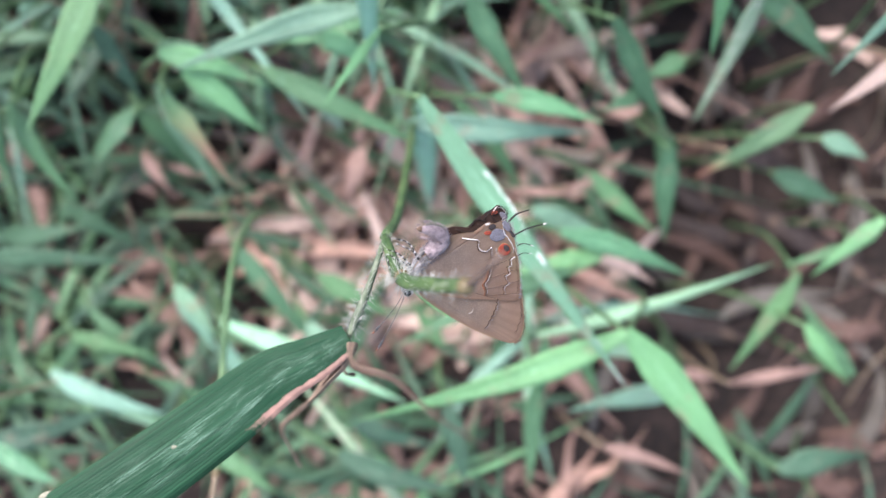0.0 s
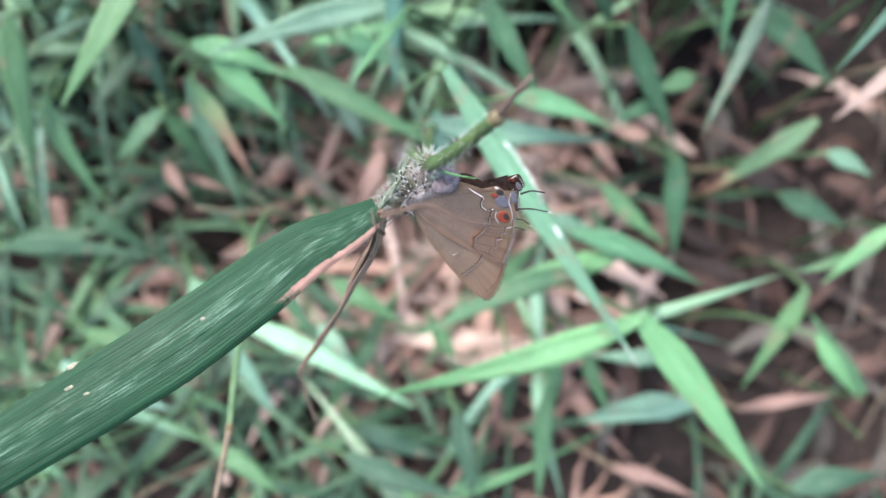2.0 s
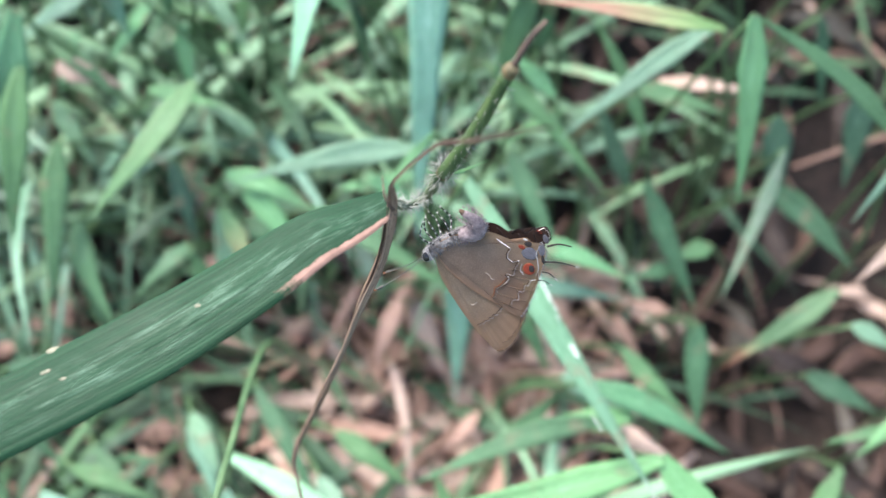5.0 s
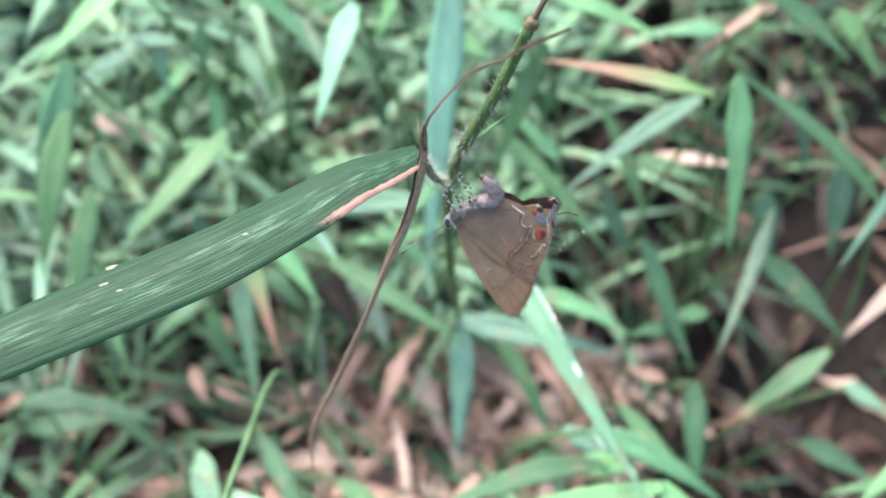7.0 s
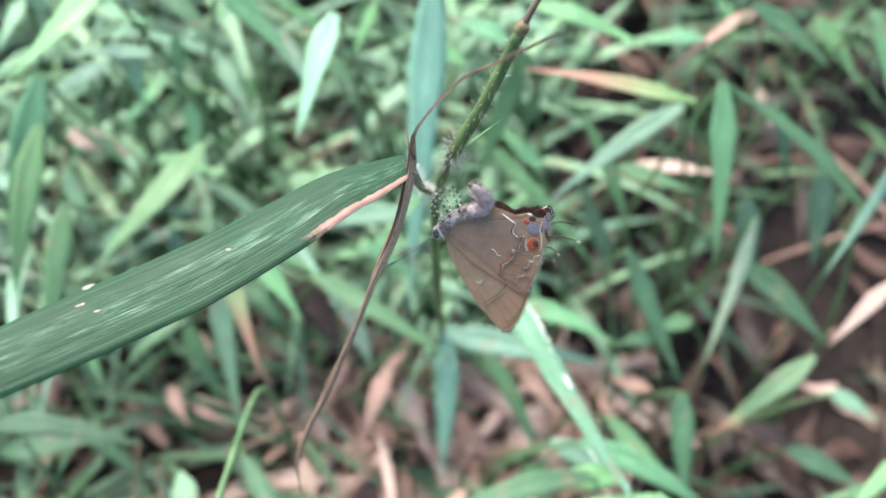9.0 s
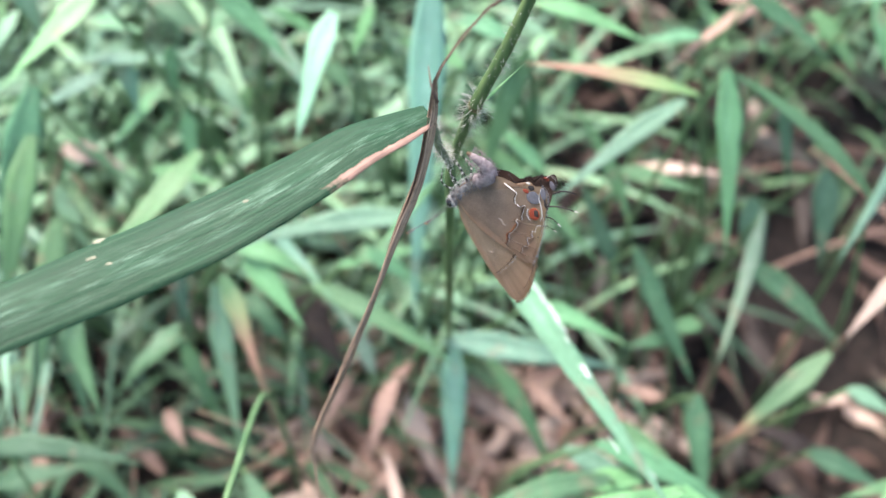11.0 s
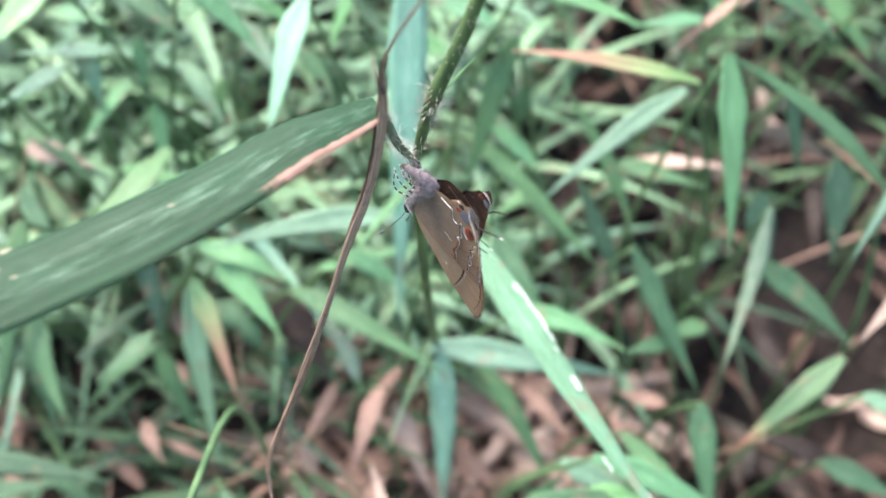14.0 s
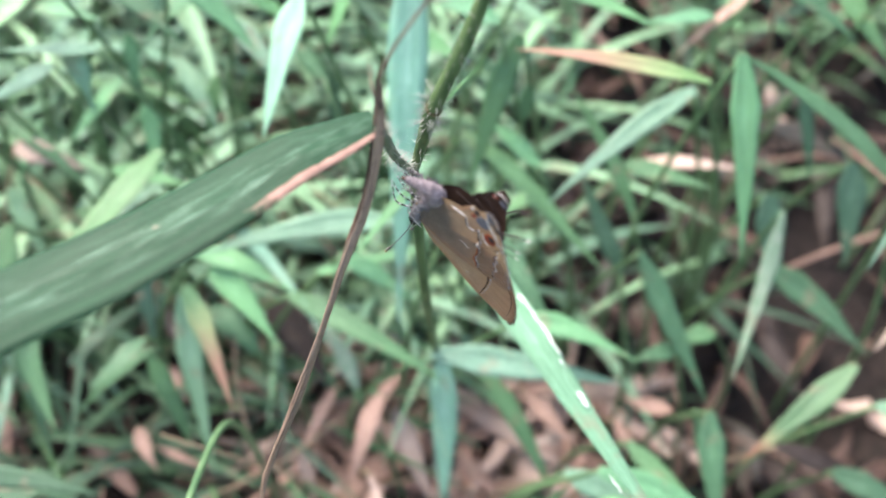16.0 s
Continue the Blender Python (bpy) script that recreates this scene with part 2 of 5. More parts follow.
def wing_material(name, base, light, veins=0.4, edge=(0.06, 0.04, 0.03), under=0.45, vein_from=0.35, sheen=0.15, spec=0.3, vein_width=0.09):
    """Scaled wing: u runs round the margin, v from the root to the margin."""
    n = Nodes(name)
    uv = n.add("UVMap").outputs[0]
    sep = n.add("SeparateXYZ", [(0, uv)])
    u, v = sep.outputs[0], sep.outputs[1]
    place = n.add("TexCoord").outputs["Object"]
    scales = n.noise(place, 5200.0, 2.0)
    cloud = n.noise(place, 420.0, 3.0)
    colour = n.mix(n.ramp(cloud, 0.3, 0.7), base, light)
    colour = n.mix(n.math("MULTIPLY", n.ramp(scales, 0.45, 0.7), 0.30), colour, tuple(min(1, c * 1.6) for c in light))
    ray = n.math("ABSOLUTE", n.math("SUBTRACT", n.math("FRACT", n.math("MULTIPLY", u, 21.0)), 0.5))
    line = n.math("MULTIPLY", n.ramp(ray, vein_width, vein_width * 0.35), n.ramp(v, vein_from, vein_from + 0.2))
    colour = n.mix(n.math("MULTIPLY", line, veins), colour, tuple(c * 0.55 for c in base))
    colour = n.mix(n.math("MULTIPLY", n.ramp(v, 0.965, 0.985), 0.75), colour, edge)
    warm = n.math("MULTIPLY", n.ramp(v, 0.50, 0.90), 0.65)
    colour = n.mix(warm, colour, tuple(c * s for c, s in zip(light, (1.04, 0.86, 0.72))))
    n.put("Base Color", colour)
    n.put("Roughness", 0.62)
    n.put("Specular IOR Level", spec)
    n.put("Sheen Weight", sheen)
    n.bump(n.math("ADD", scales, n.math("MULTIPLY", line, 1.2)), 0.35, 0.0001)
    n.translucent(n.mix(1.0, colour, (1.0, 0.90, 0.72), "MULTIPLY"), under, 3.0)
    return n.mat


def withered_material():
    """A shrivelled leaf: dark purplish brown at its root, tan and ridged further down, with splits along it."""
    n = Nodes("leaf_withered")
    uv = n.add("UVMap").outputs[0]
    v = n.add("SeparateXYZ", [(0, uv)]).outputs[1]
    ridges = n.noise(uv, 6.0, 5.0, (4.5, 2.5, 1))
    grain = n.noise(n.add("TexCoord").outputs["Object"], 900.0, 4.0)
    dark = n.mix(n.ramp(ridges, 0.35, 0.65), (0.050, 0.034, 0.029), (0.180, 0.118, 0.096))
    tan = n.mix(n.ramp(ridges, 0.38, 0.62), (0.185, 0.122, 0.090), (0.470, 0.335, 0.250))
    where = n.math("ADD", v, n.math("MULTIPLY", n.math("SUBTRACT", n.noise(uv, 3.0, 4.0, (1, 6, 1)), 0.5), 0.30))
    colour = n.mix(n.ramp(where, 0.34, 0.54), dark, tan)
    colour = n.mix(n.math("MULTIPLY", n.ramp(grain, 0.55, 0.72), 0.45), colour, (0.045, 0.030, 0.022))
    n.put("Base Color", colour)
    n.put("Roughness", 0.68)
    n.put("Specular IOR Level", 0.3)
    n.bump(n.math("ADD", ridges, n.math("MULTIPLY", grain, 0.4)), 0.9, 0.0004)
    return n.mat


LOOKS = {
    "green": leaf_material("leaf_green", (0.042, 0.128, 0.055), (0.100, 0.245, 0.120)),
    "bright": leaf_material("leaf_fresh", (0.078, 0.240, 0.104), (0.165, 0.395, 0.210), rough=0.36),
    "pale": leaf_material("leaf_pale", (0.105, 0.250, 0.155), (0.220, 0.390, 0.280), rough=0.38),
    # base raised: the hanging leaves' sheen is put into the colour
    "mint": leaf_material("leaf_mint", (0.140, 0.320, 0.210), (0.255, 0.460, 0.335), rough=0.38),
    # skylight on front-facing leaves is put into this paler tone
    "skylit": leaf_material("leaf_skylit", (0.230, 0.520, 0.350), (0.370, 0.680, 0.500), rough=0.40, through=0.30),
    # darker copy of leaf_green: shade low in the thicket put into its tone
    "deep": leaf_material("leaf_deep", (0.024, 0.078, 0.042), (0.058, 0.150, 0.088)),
    "spotted": leaf_material("leaf_spotted", (0.095, 0.250, 0.150), (0.170, 0.360, 0.240), rough=0.34),
    "mottled": leaf_material("leaf_mottled", (0.090, 0.210, 0.130), (0.180, 0.320, 0.215), mottle=(0.54, 0.56, 0.48)),
    "drytip": leaf_material("leaf_yellowing", (0.090, 0.230, 0.090), (0.190, 0.350, 0.170), tip=(0.42, 0.25, 0.18), tip_at=(0.12, 0.62)),
    "orangetip": leaf_material("leaf_dry_tip", (0.042, 0.115, 0.060), (0.105, 0.215, 0.125), tip=(0.30, 0.15, 0.10), tip_at=(0.66, 0.84)),
    "dead": leaf_material("leaf_dead", (0.245, 0.146, 0.117), (0.560, 0.366, 0.300), vein=0.2, rough=0.6),
    "deadpale": leaf_material("leaf_bleached", (0.420, 0.300, 0.250), (0.620, 0.480, 0.420), vein=0.2, rough=0.6),
    # leaves of the hollow: its shade is put into these dark browns
    "deaddim": leaf_material("leaf_dead_dim", (0.018, 0.012, 0.010), (0.046, 0.029, 0.025), vein=0.1, rough=0.65),
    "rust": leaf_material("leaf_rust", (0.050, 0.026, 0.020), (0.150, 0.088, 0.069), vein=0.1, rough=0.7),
    "drygrey": leaf_material("leaf_grey", (0.070, 0.070, 0.058), (0.150, 0.132, 0.116), vein=0.2, rough=0.6),
    "fill": leaf_material("leaf_understory", (0.013, 0.048, 0.024), (0.085, 0.200, 0.108), island=True, vary=0.6),
    "fillpale": leaf_material("leaf_tangle", (0.080, 0.215, 0.115), (0.250, 0.440, 0.300), island=True, vary=0.6, rough=0.40),
    "litter": leaf_material("litter", (0.045, 0.027, 0.022), (0.390, 0.252, 0.206), vein=0.1, rough=0.75, island=True, vary=0.7),
    "host": leaf_material("leaf_host", (0.006, 0.046, 0.020), (0.025, 0.114, 0.056), vein=0.1, rough=0.46, margin=(0.34, 0.205, 0.165), streak=(0.22, 0.38, 0.28), vary=0.0, gloss=0.23, bloom=0.04, blight=0.0),
    "hostdry": withered_material(),
}
SOIL = soil_material()
CULM = plain_material("culm", (0.050, 0.115, 0.050), (0.105, 0.190, 0.090), 200.0, 0.5, (1, 1, 0.1))
CULM_DRY = plain_material("culm_dry", (0.140, 0.110, 0.070), (0.260, 0.200, 0.140), 200.0, 0.6, (1, 1, 0.1))
HOST_STEM = plain_material("host_stem", (0.034, 0.076, 0.028), (0.092, 0.150, 0.058), 500.0, 0.5, (1, 1, 0.15))
NODE_BROWN = plain_material("node_brown", (0.070, 0.066, 0.032), (0.170, 0.125, 0.066), 900.0, 0.6)
SHEATH = plain_material("leaf_sheath", (0.070, 0.105, 0.060), (0.190, 0.225, 0.165), 600.0, 0.6, (1, 1, 0.15))
STICK = plain_material("dead_stick", (0.045, 0.032, 0.027), (0.110, 0.078, 0.062), 400.0, 0.8, (1, 1, 0.2))
HAIR = plain_material("hair", (0.26, 0.28, 0.25), (0.50, 0.52, 0.48), 900.0, 0.5)
SCAR = plain_material("scar", (0.13, 0.15, 0.10), (0.27, 0.26, 0.19), 2500.0, 0.7)
WHITE_MARK = plain_material("white_fleck", (0.34, 0.46, 0.39), (0.72, 0.76, 0.71), 1600.0, 0.5)
WING = wing_material("forewing_underside", (0.176, 0.142, 0.122), (0.228, 0.186, 0.160), 0.40, under=0.5, vein_from=0.70, vein_width=0.30)
WING_HIND = wing_material("hindwing_underside", (0.160, 0.124, 0.103), (0.208, 0.165, 0.139), 0.40, under=0.50, vein_from=0.70, vein_width=0.30)
WING_UP = wing_material("wing_upperside", (0.012, 0.008, 0.007), (0.022, 0.014, 0.012), 0.2, edge=(0.02, 0.015, 0.013), under=0.0, sheen=0.0, spec=0.12)
LINE_DARK = plain_material("scale_dark", (0.020, 0.011, 0.008), (0.050, 0.026, 0.018), 6000.0, 0.8)
VEIN = plain_material("vein_brown", (0.075, 0.048, 0.032), (0.120, 0.078, 0.052), 6000.0, 0.8)
LINE_WHITE = plain_material("scale_white", (0.36, 0.33, 0.31), (0.60, 0.57, 0.55), 6000.0, 0.7)
SCALE_PALE = plain_material("scale_pale_tan", (0.26, 0.22, 0.18), (0.36, 0.31, 0.27), 6000.0, 0.8)
LINE_ORANGE = plain_material("scale_orange", (0.24, 0.075, 0.028), (0.38, 0.125, 0.050), 6000.0, 0.7)
SPOT_RED = plain_material("scale_red", (0.11, 0.014, 0.006), (0.24, 0.036, 0.014), 6000.0, 0.7)
SPOT_BLACK = plain_material("scale_black", (0.010, 0.008, 0.008), (0.030, 0.022, 0.022), 6000.0, 0.8)
SPOT_BLUE = plain_material("scale_blue_grey", (0.055, 0.053, 0.065), (0.12, 0.12, 0.145), 6000.0, 0.7)
FUR = plain_material("fur", (0.120, 0.115, 0.118), (0.30, 0.295, 0.305), 2500.0, 0.9, bump=0.8)
ABDOMEN = plain_material("abdomen", (0.170, 0.138, 0.146), (0.290, 0.240, 0.255), 1800.0, 0.8, bump=0.6)
EYE = plain_material("eye", (0.010, 0.010, 0.012), (0.020, 0.020, 0.022), 3000.0, 0.2, spec=0.6)
BANDED = plain_material("banded_black_white", (0.012, 0.011, 0.012), (0.03, 0.028, 0.03), 3000.0, 0.6, band=((0.38, 0.38, 0.38), 5.0, 0.62), uvs=True)
BANDED_FINE = plain_material("banded_antenna", (0.012, 0.011, 0.012), (0.03, 0.028, 0.03), 3000.0, 0.6, band=((0.42, 0.42, 0.40), 20.0, 0.76), uvs=True)


# ---- mesh helpers ----
def part(name, bm, material, parent=None, label="", smooth=True):
    """Links a bmesh as one mesh object, under a thing or a part."""
    me = bpy.data.meshes.new(name)
    bm.to_mesh(me)
    bm.free()
    if smooth:
        me.polygons.foreach_set("use_smooth", [True] * len(me.polygons))
    me.materials.append(material)
    ob = new(name, me)
    if parent:
        ob.parent = parent
    if label:
        tagged(ob, label)
    return ob


def spline(points, n):
    """n + 1 places on a smooth curve through the points (Catmull-Rom)."""
    pts = [Vector(p) for p in points]
    pts = [2 * pts[0] - pts[1], *pts, 2 * pts[-1] - pts[-2]]
    out = []
    for i in range(n + 1):
        s = i / n * (len(pts) - 3)
        k = min(int(s), len(pts) - 4)
        f = s - k
        a, b, c, d = pts[k : k + 4]
        out.append(0.5 * (2 * b + (c - a) * f + (2 * a - 5 * b + 4 * c - d) * f * f + (3 * b - a - 3 * c + d) * f ** 3))
    return out


def tube(bm, points, radius, sides=6, flat=1.0):
    """A closed tube along the points. radius: a number, or a function of the share of the way."""
    uv = bm.loops.layers.uv.verify()
    rings, n = [], len(points) - 1
    side = None
    for i, p in enumerate(points):
        d = (points[min(i + 1, n)] - points[max(i - 1, 0)]).normalized()
        if side is None:
            side = d.orthogonal().normalized()
        side = (side - d * side.dot(d)).normalized()
        other = d.cross(side)
        r = radius(i / n) if callable(radius) else radius
        rings.append([bm.verts.new(p + r * (math.cos(a) * side + flat * math.sin(a) * other)) for a in (2 * math.pi * k / sides for k in range(sides))])
    for i in range(n):
        for k in range(sides):
            f = bm.faces.new((rings[i][k], rings[i][(k + 1) % sides], rings[i + 1][(k + 1) % sides], rings[i + 1][k]))
            for loop, w in zip(f.loops, ((k / sides, i / n), ((k + 1) / sides, i / n), ((k + 1) / sides, (i + 1) / n), (k / sides, (i + 1) / n))):
                loop[uv].uv = w
    bm.faces.new(rings[0][::-1])
    bm.faces.new(rings[-1])
    return bm


def lance(s):
    """Half-width of a grass leaf along its length, 1 at the widest."""
    return min(1.0, 0.30 + 2.6 * s) * (1 - s ** 1.7) ** 1.12 + 0.01


def ribbon(bm, line, width, face, profile=lance, keel=0.16, wave=0.0, phase=0.0, thick=0.00022, across=4, twist=0.0, ragged=0.12):
    """A leaf along the line: keeled along its midrib, with a thickness; face: the way that its upper side looks."""
    uv = bm.loops.layers.uv.verify()
    n = len(line) - 1
    top, low = [], []
    for i, p in enumerate(line):
        s = i / n
        d = (line[min(i + 1, n)] - line[max(i - 1, 0)]).normalized()
        up = (face - d * face.dot(d)).normalized()
        if twist:
            up = (Matrix.Rotation(twist * (s - 0.3), 3, d) @ up).normalized()
        side = d.cross(up)
        half = 0.5 * width * profile(s) * (1 + ragged * noise.noise((11 * s, phase, width * 900)))
        row, under = [], []
        for k in range(across + 1):
            w = 2 * k / across - 1
            lift = keel * half * (abs(w) ** 1.3 - 0.5) + wave * half * math.sin(9 * s + phase + 1.2 * w)
            q = p + side * half * w + up * lift
            edge = thick * (1 - 0.7 * abs(w))
            row.append(bm.verts.new(q + up * edge / 2))
            under.append(bm.verts.new(q - up * edge / 2))
        top.append(row), low.append(under)
    def quad(a, b, c, d, coords):
        f = bm.faces.new((a, b, c, d))
        for loop, w in zip(f.loops, coords):
            loop[uv].uv = w
    for i in range(n):
        for k in range(across):
            c = ((k / across, i / n), ((k + 1) / across, i / n), ((k + 1) / across, (i + 1) / n), (k / across, (i + 1) / n))
            quad(top[i][k], top[i][k + 1], top[i + 1][k + 1], top[i + 1][k], c)
            quad(low[i][k + 1], low[i][k], low[i + 1][k], low[i + 1][k + 1], (c[1], c[0], c[3], c[2]))
        for k, e in ((0, 0), (across, 1)):
            pair = (top[i][k], top[i + 1][k], low[i + 1][k], low[i][k])
            quad(*(pair if k == 0 else pair[::-1]), ((e, i / n), (e, (i + 1) / n), (e, (i + 1) / n), (e, i / n)))
    return bm


def ground_z(x, y):
    """The lie of the land: level in front, a low bank that rises behind it and levels off."""
    s = max(0.0, min(1.0, (y - 0.08) / 0.5))
    bank = 0.16 * s * s * (3 - 2 * s)
    near = math.exp(-(x * x + y * y) / 4)
    bank -= 0.045 * math.exp(-((x - 0.13) ** 2 + (y - 0.10) ** 2) / 0.010)
    return bank + near * (0.010 * noise.noise((x * 14, y * 14, 0)) + 0.004 * noise.noise((x * 60, y * 60, 3)))


# ---- ground ----
def build_ground():
    bm = bmesh.new()
    ticks = [-60, -25, -10, -4, -2, -1.2, -0.8] + [-0.6 + 0.0125 * i for i in range(97)] + [0.8, 1.2, 2, 4, 10, 25, 60]
    grid = [[bm.verts.new((x, y + 0.15, ground_z(x, y + 0.15))) for x in ticks] for y in ticks]
    for a, b in zip(grid, grid[1:]):
        for k in range(len(ticks) - 1):
            bm.faces.new((a[k], a[k + 1], b[k + 1], b[k]))
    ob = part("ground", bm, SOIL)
    tagged(ob, "brown leaf-strewn soil, shade under the grass put into its tone", "ground", kind="structure")


build_ground()


# ---- grass ----
UP = Vector((0, -0.35, 0.94))
GRASS_LABEL = {
    "green": "mid-green grass shoot with a narrow pointed leaf",
    "bright": "fresh light-green grass shoot with a lance-shaped leaf",
    "pale": "pale glossy grass shoot with a sheen on its leaf",
    "skylit": "grass shoot with a blue-green leaf, skylight put into its whitish tone",
    "mint": "broad grass shoot hanging down, sheen put into its whitish green",
    "deep": "grass shoot low in the thicket, shade put into its dark bluish-green",
    "spotted": "long pale grass shoot leaf with white flecks along its edge",
    "mottled": "grass shoot with a blotched whitish and green leaf",
    "drytip": "grass shoot with a leaf drying yellow and brown",
    "orangetip": "green grass shoot with a dried orange-brown leaf tip",
    "dead": "dead pinkish-brown grass leaf on a dry stalk",
    "deadpale": "bleached dead grass leaf on a dry stalk",
    "deaddim": "broad dead leaf on a dry stalk, shade put into its dark brown",
    "drygrey": "withered grey-green grass leaf on a dry stalk",
}
dice = random.Random(7)


def leaf_line(base, tip, arch, n=14, droop=0.0, sway=0.0):
    """From base to tip, arched upwards by the share arch of its length."""
    b, t = Vector(base), Vector(tip)
    length = (t - b).length
    lift = Vector((0, 0, 1))
    aside = (t - b).cross(lift)
    return [b.lerp(t, s) + lift * length * (arch * 4 * s * (1 - s) * (1 - 0.3 * s) - droop * s * s) + aside * sway * math.sin(math.pi * s) * (1.2 - 0.8 * s) for s in (i / n for i in range(n + 1))]


def tiller(base, tip, width, arch, kind):
    """One grass shoot: a culm out of the ground and the leaf that it carries."""
    b, t = Vector(base), Vector(tip)
    back = Vector((b.x - t.x, b.y - t.y, 0))
    back = back.normalized() * min(0.03, 0.35 * b.z) if back.length > 1e-4 else Vector((0.01, 0, 0))
    rx, ry = b.x + 0.8 * back.x + dice.uniform(-0.006, 0.006), b.y + 0.6 * back.y + dice.uniform(0.0, 0.02)
    root = Vector((rx, ry, ground_z(rx, ry) - 0.002))
    thing = new("grass_shoot")
    thing.location = root
    dry = kind in ("dead", "deadpale", "deaddim", "drygrey")
    mid = root.lerp(b, 0.55) + back * 0.25 + Vector((dice.uniform(-0.003, 0.003), 0, 0.004))
    stem = [p - root for p in spline([root, mid, b], 10)]
    part("culm", tube(bmesh.new(), stem, lambda s: 0.0011 - 0.0005 * s, 6), CULM_DRY if dry else CULM, thing)
    line = [p - root for p in leaf_line(b, t, arch * dice.uniform(0.8, 1.25), sway=dice.uniform(-0.05, 0.05))]
    face = (UP + Vector((dice.uniform(-0.35, 0.35), dice.uniform(-0.2, 0.2), 0))).normalized()
    bm = ribbon(bmesh.new(), line, width, face, keel=dice.uniform(0.10, 0.34), wave=dice.uniform(0.0, 0.10), phase=dice.uniform(0, 6), twist=dice.uniform(-0.9, 0.9))
    part("leaf_blade", bm, LOOKS[kind], thing)
    tagged(thing, GRASS_LABEL[kind], "grass", "grass shoots of the thicket")
    return thing, line, face


def fleck(thing, line, face, s, w, length, width, half):
    """A raised whitish fleck on a leaf at the share s of its length, w across it."""
    n = len(line) - 1
    pts = []
    for i in range(15):
        k = min(max(s + length * (i / 14 - 0.5), 0), 0.999) * n
        j = int(k)
        p = line[j].lerp(line[j + 1], k - j)
        d = (line[j + 1] - line[j]).normalized()
        up = (face - d * face.dot(d)).normalized()
        pts.append(p + d.cross(up) * half * (w + 0.10 * noise.noise((i * 0.6, s * 40, 0))) + up * 0.0003)
    uneven = lambda q: 0.5 * width * math.sin(3.14 * (0.04 + 0.92 * q)) ** 0.6 * (0.75 + 0.7 * noise.noise((q * 9, s * 30, 2)))
    part("fleck", tube(bmesh.new(), pts, uneven, 8, 0.25), WHITE_MARK, thing, "raised whitish fleck")


# the long spotted leaf under the butterfly
spotted, spot_line, spot_face = tiller((0.0030, 0.0830, 0.1430), (0.0502, 0.0150, 0.1150), 0.0076, 0.0, "spotted")
for s, w, length, width in ((0.20, -0.62, 0.05, 0.0007), (0.33, -0.68, 0.19, 0.0011), (0.53, -0.34, 0.045, 0.0014), (0.72, 0.60, 0.05, 0.0006), (0.94, 0.0, 0.08, 0.0007), (0.26, -0.55, 0.03, 0.0008), (0.44, -0.5, 0.03, 0.0005), (0.60, 0.35, 0.02, 0.0005), (0.83, -0.2, 0.03, 0.0005)):
    fleck(spotted, spot_line, spot_face, s, w, length, width, 0.0042)

tiller((0.0520, 0.0283, 0.1098), (-0.0176, 0.0094, 0.1121), 0.0089, 0.03, "bright")
tiller((0.0514, 0.0287, 0.1099), (0.0869, -0.0165, 0.0906), 0.0107, 0.02, "bright")
tiller((0.0692, 0.1224, 0.1576), (0.0752, 0.0959, 0.1141), 0.0079, 0.06, "bright")
tiller((0.1168, 0.1114, 0.1242), (0.0681, 0.1228, 0.1580), 0.0070, 0.05, "green")
tiller((0.0680, 0.1408, 0.1321), (0.0278, 0.1137, 0.1151), 0.0072, 0.05, "pale")
tiller((0.0679, 0.1323, 0.1413), (0.0172, 0.1286, 0.1531), 0.0058, 0.06, "drytip")
tiller((0.0761, 0.1661, 0.1382), (0.0537, 0.1591, 0.1396), 0.0068, 0.05, "bright")
tiller((0.0966, 0.1781, 0.1411), (0.0656, 0.1575, 0.1302), 0.0042, 0.05, "dead")
tiller((-0.0074, 0.1478, 0.1695), (-0.0106, 0.0972, 0.0825), 0.0117, 0.05, "skylit")
tiller((-0.0325, 0.1334, 0.1643), (-0.0424, 0.1130, 0.1374), 0.0102, 0.04, "skylit")
tiller((-0.0659, 0.1432, 0.1637), (-0.0443, 0.1327, 0.1466), 0.0076, 0.05, "bright")
tiller((-0.0880, 0.1543, 0.1561), (-0.0646, 0.1396, 0.1437), 0.0076, 0.05, "green")
tiller((-0.0966, 0.1432, 0.1627), (-0.1185, 0.1180, 0.1479), 0.0099, 0.04, "bright")
tiller((-0.1154, 0.1291, 0.1412), (-0.1286, 0.0943, 0.0930), 0.0115, 0.05, "bright")
tiller((-0.0847, 0.1344, 0.1468), (-0.1102, 0.1340, 0.1457), 0.0055, 0.04, "pale")
tiller((-0.0917, 0.1349, 0.1471), (-0.0903, 0.1320, 0.1277), 0.0076, 0.04, "mint")
tiller((0.0206, 0.1515, 0.1570), (0.0541, 0.1429, 0.1503), 0.0063, 0.05, "bright")
tiller((0.0139, 0.1385, 0.1536), (-0.0063, 0.1437, 0.1575), 0.0080, 0.05, "bright")
tiller((0.0201, 0.1415, 0.1480), (0.0079, 0.1246, 0.1075), 0.0082, 0.05, "green")
tiller((0.0067, 0.1374, 0.1188), (0.0464, 0.1077, 0.0936), 0.0060, 0.05, "green")
tiller((0.0014, 0.0958, 0.0732), (0.0029, 0.0661, 0.0217), 0.0094, 0.04, "skylit")
tiller((-0.0409, 0.1042, 0.0877), (0.0032, 0.0822, 0.0779), 0.0084, 0.06, "green")
tiller((-0.0015, 0.0885, 0.0833), (0.0526, 0.0852, 0.0737), 0.0098, 0.08, "pale")
tiller((-0.0645, 0.0946, 0.1036), (-0.0528, 0.0732, 0.0765), 0.0067, 0.05, "drytip")
tiller((-0.0690, 0.1008, 0.0922), (-0.0636, 0.0714, 0.0410), 0.0079, 0.04, "pale")
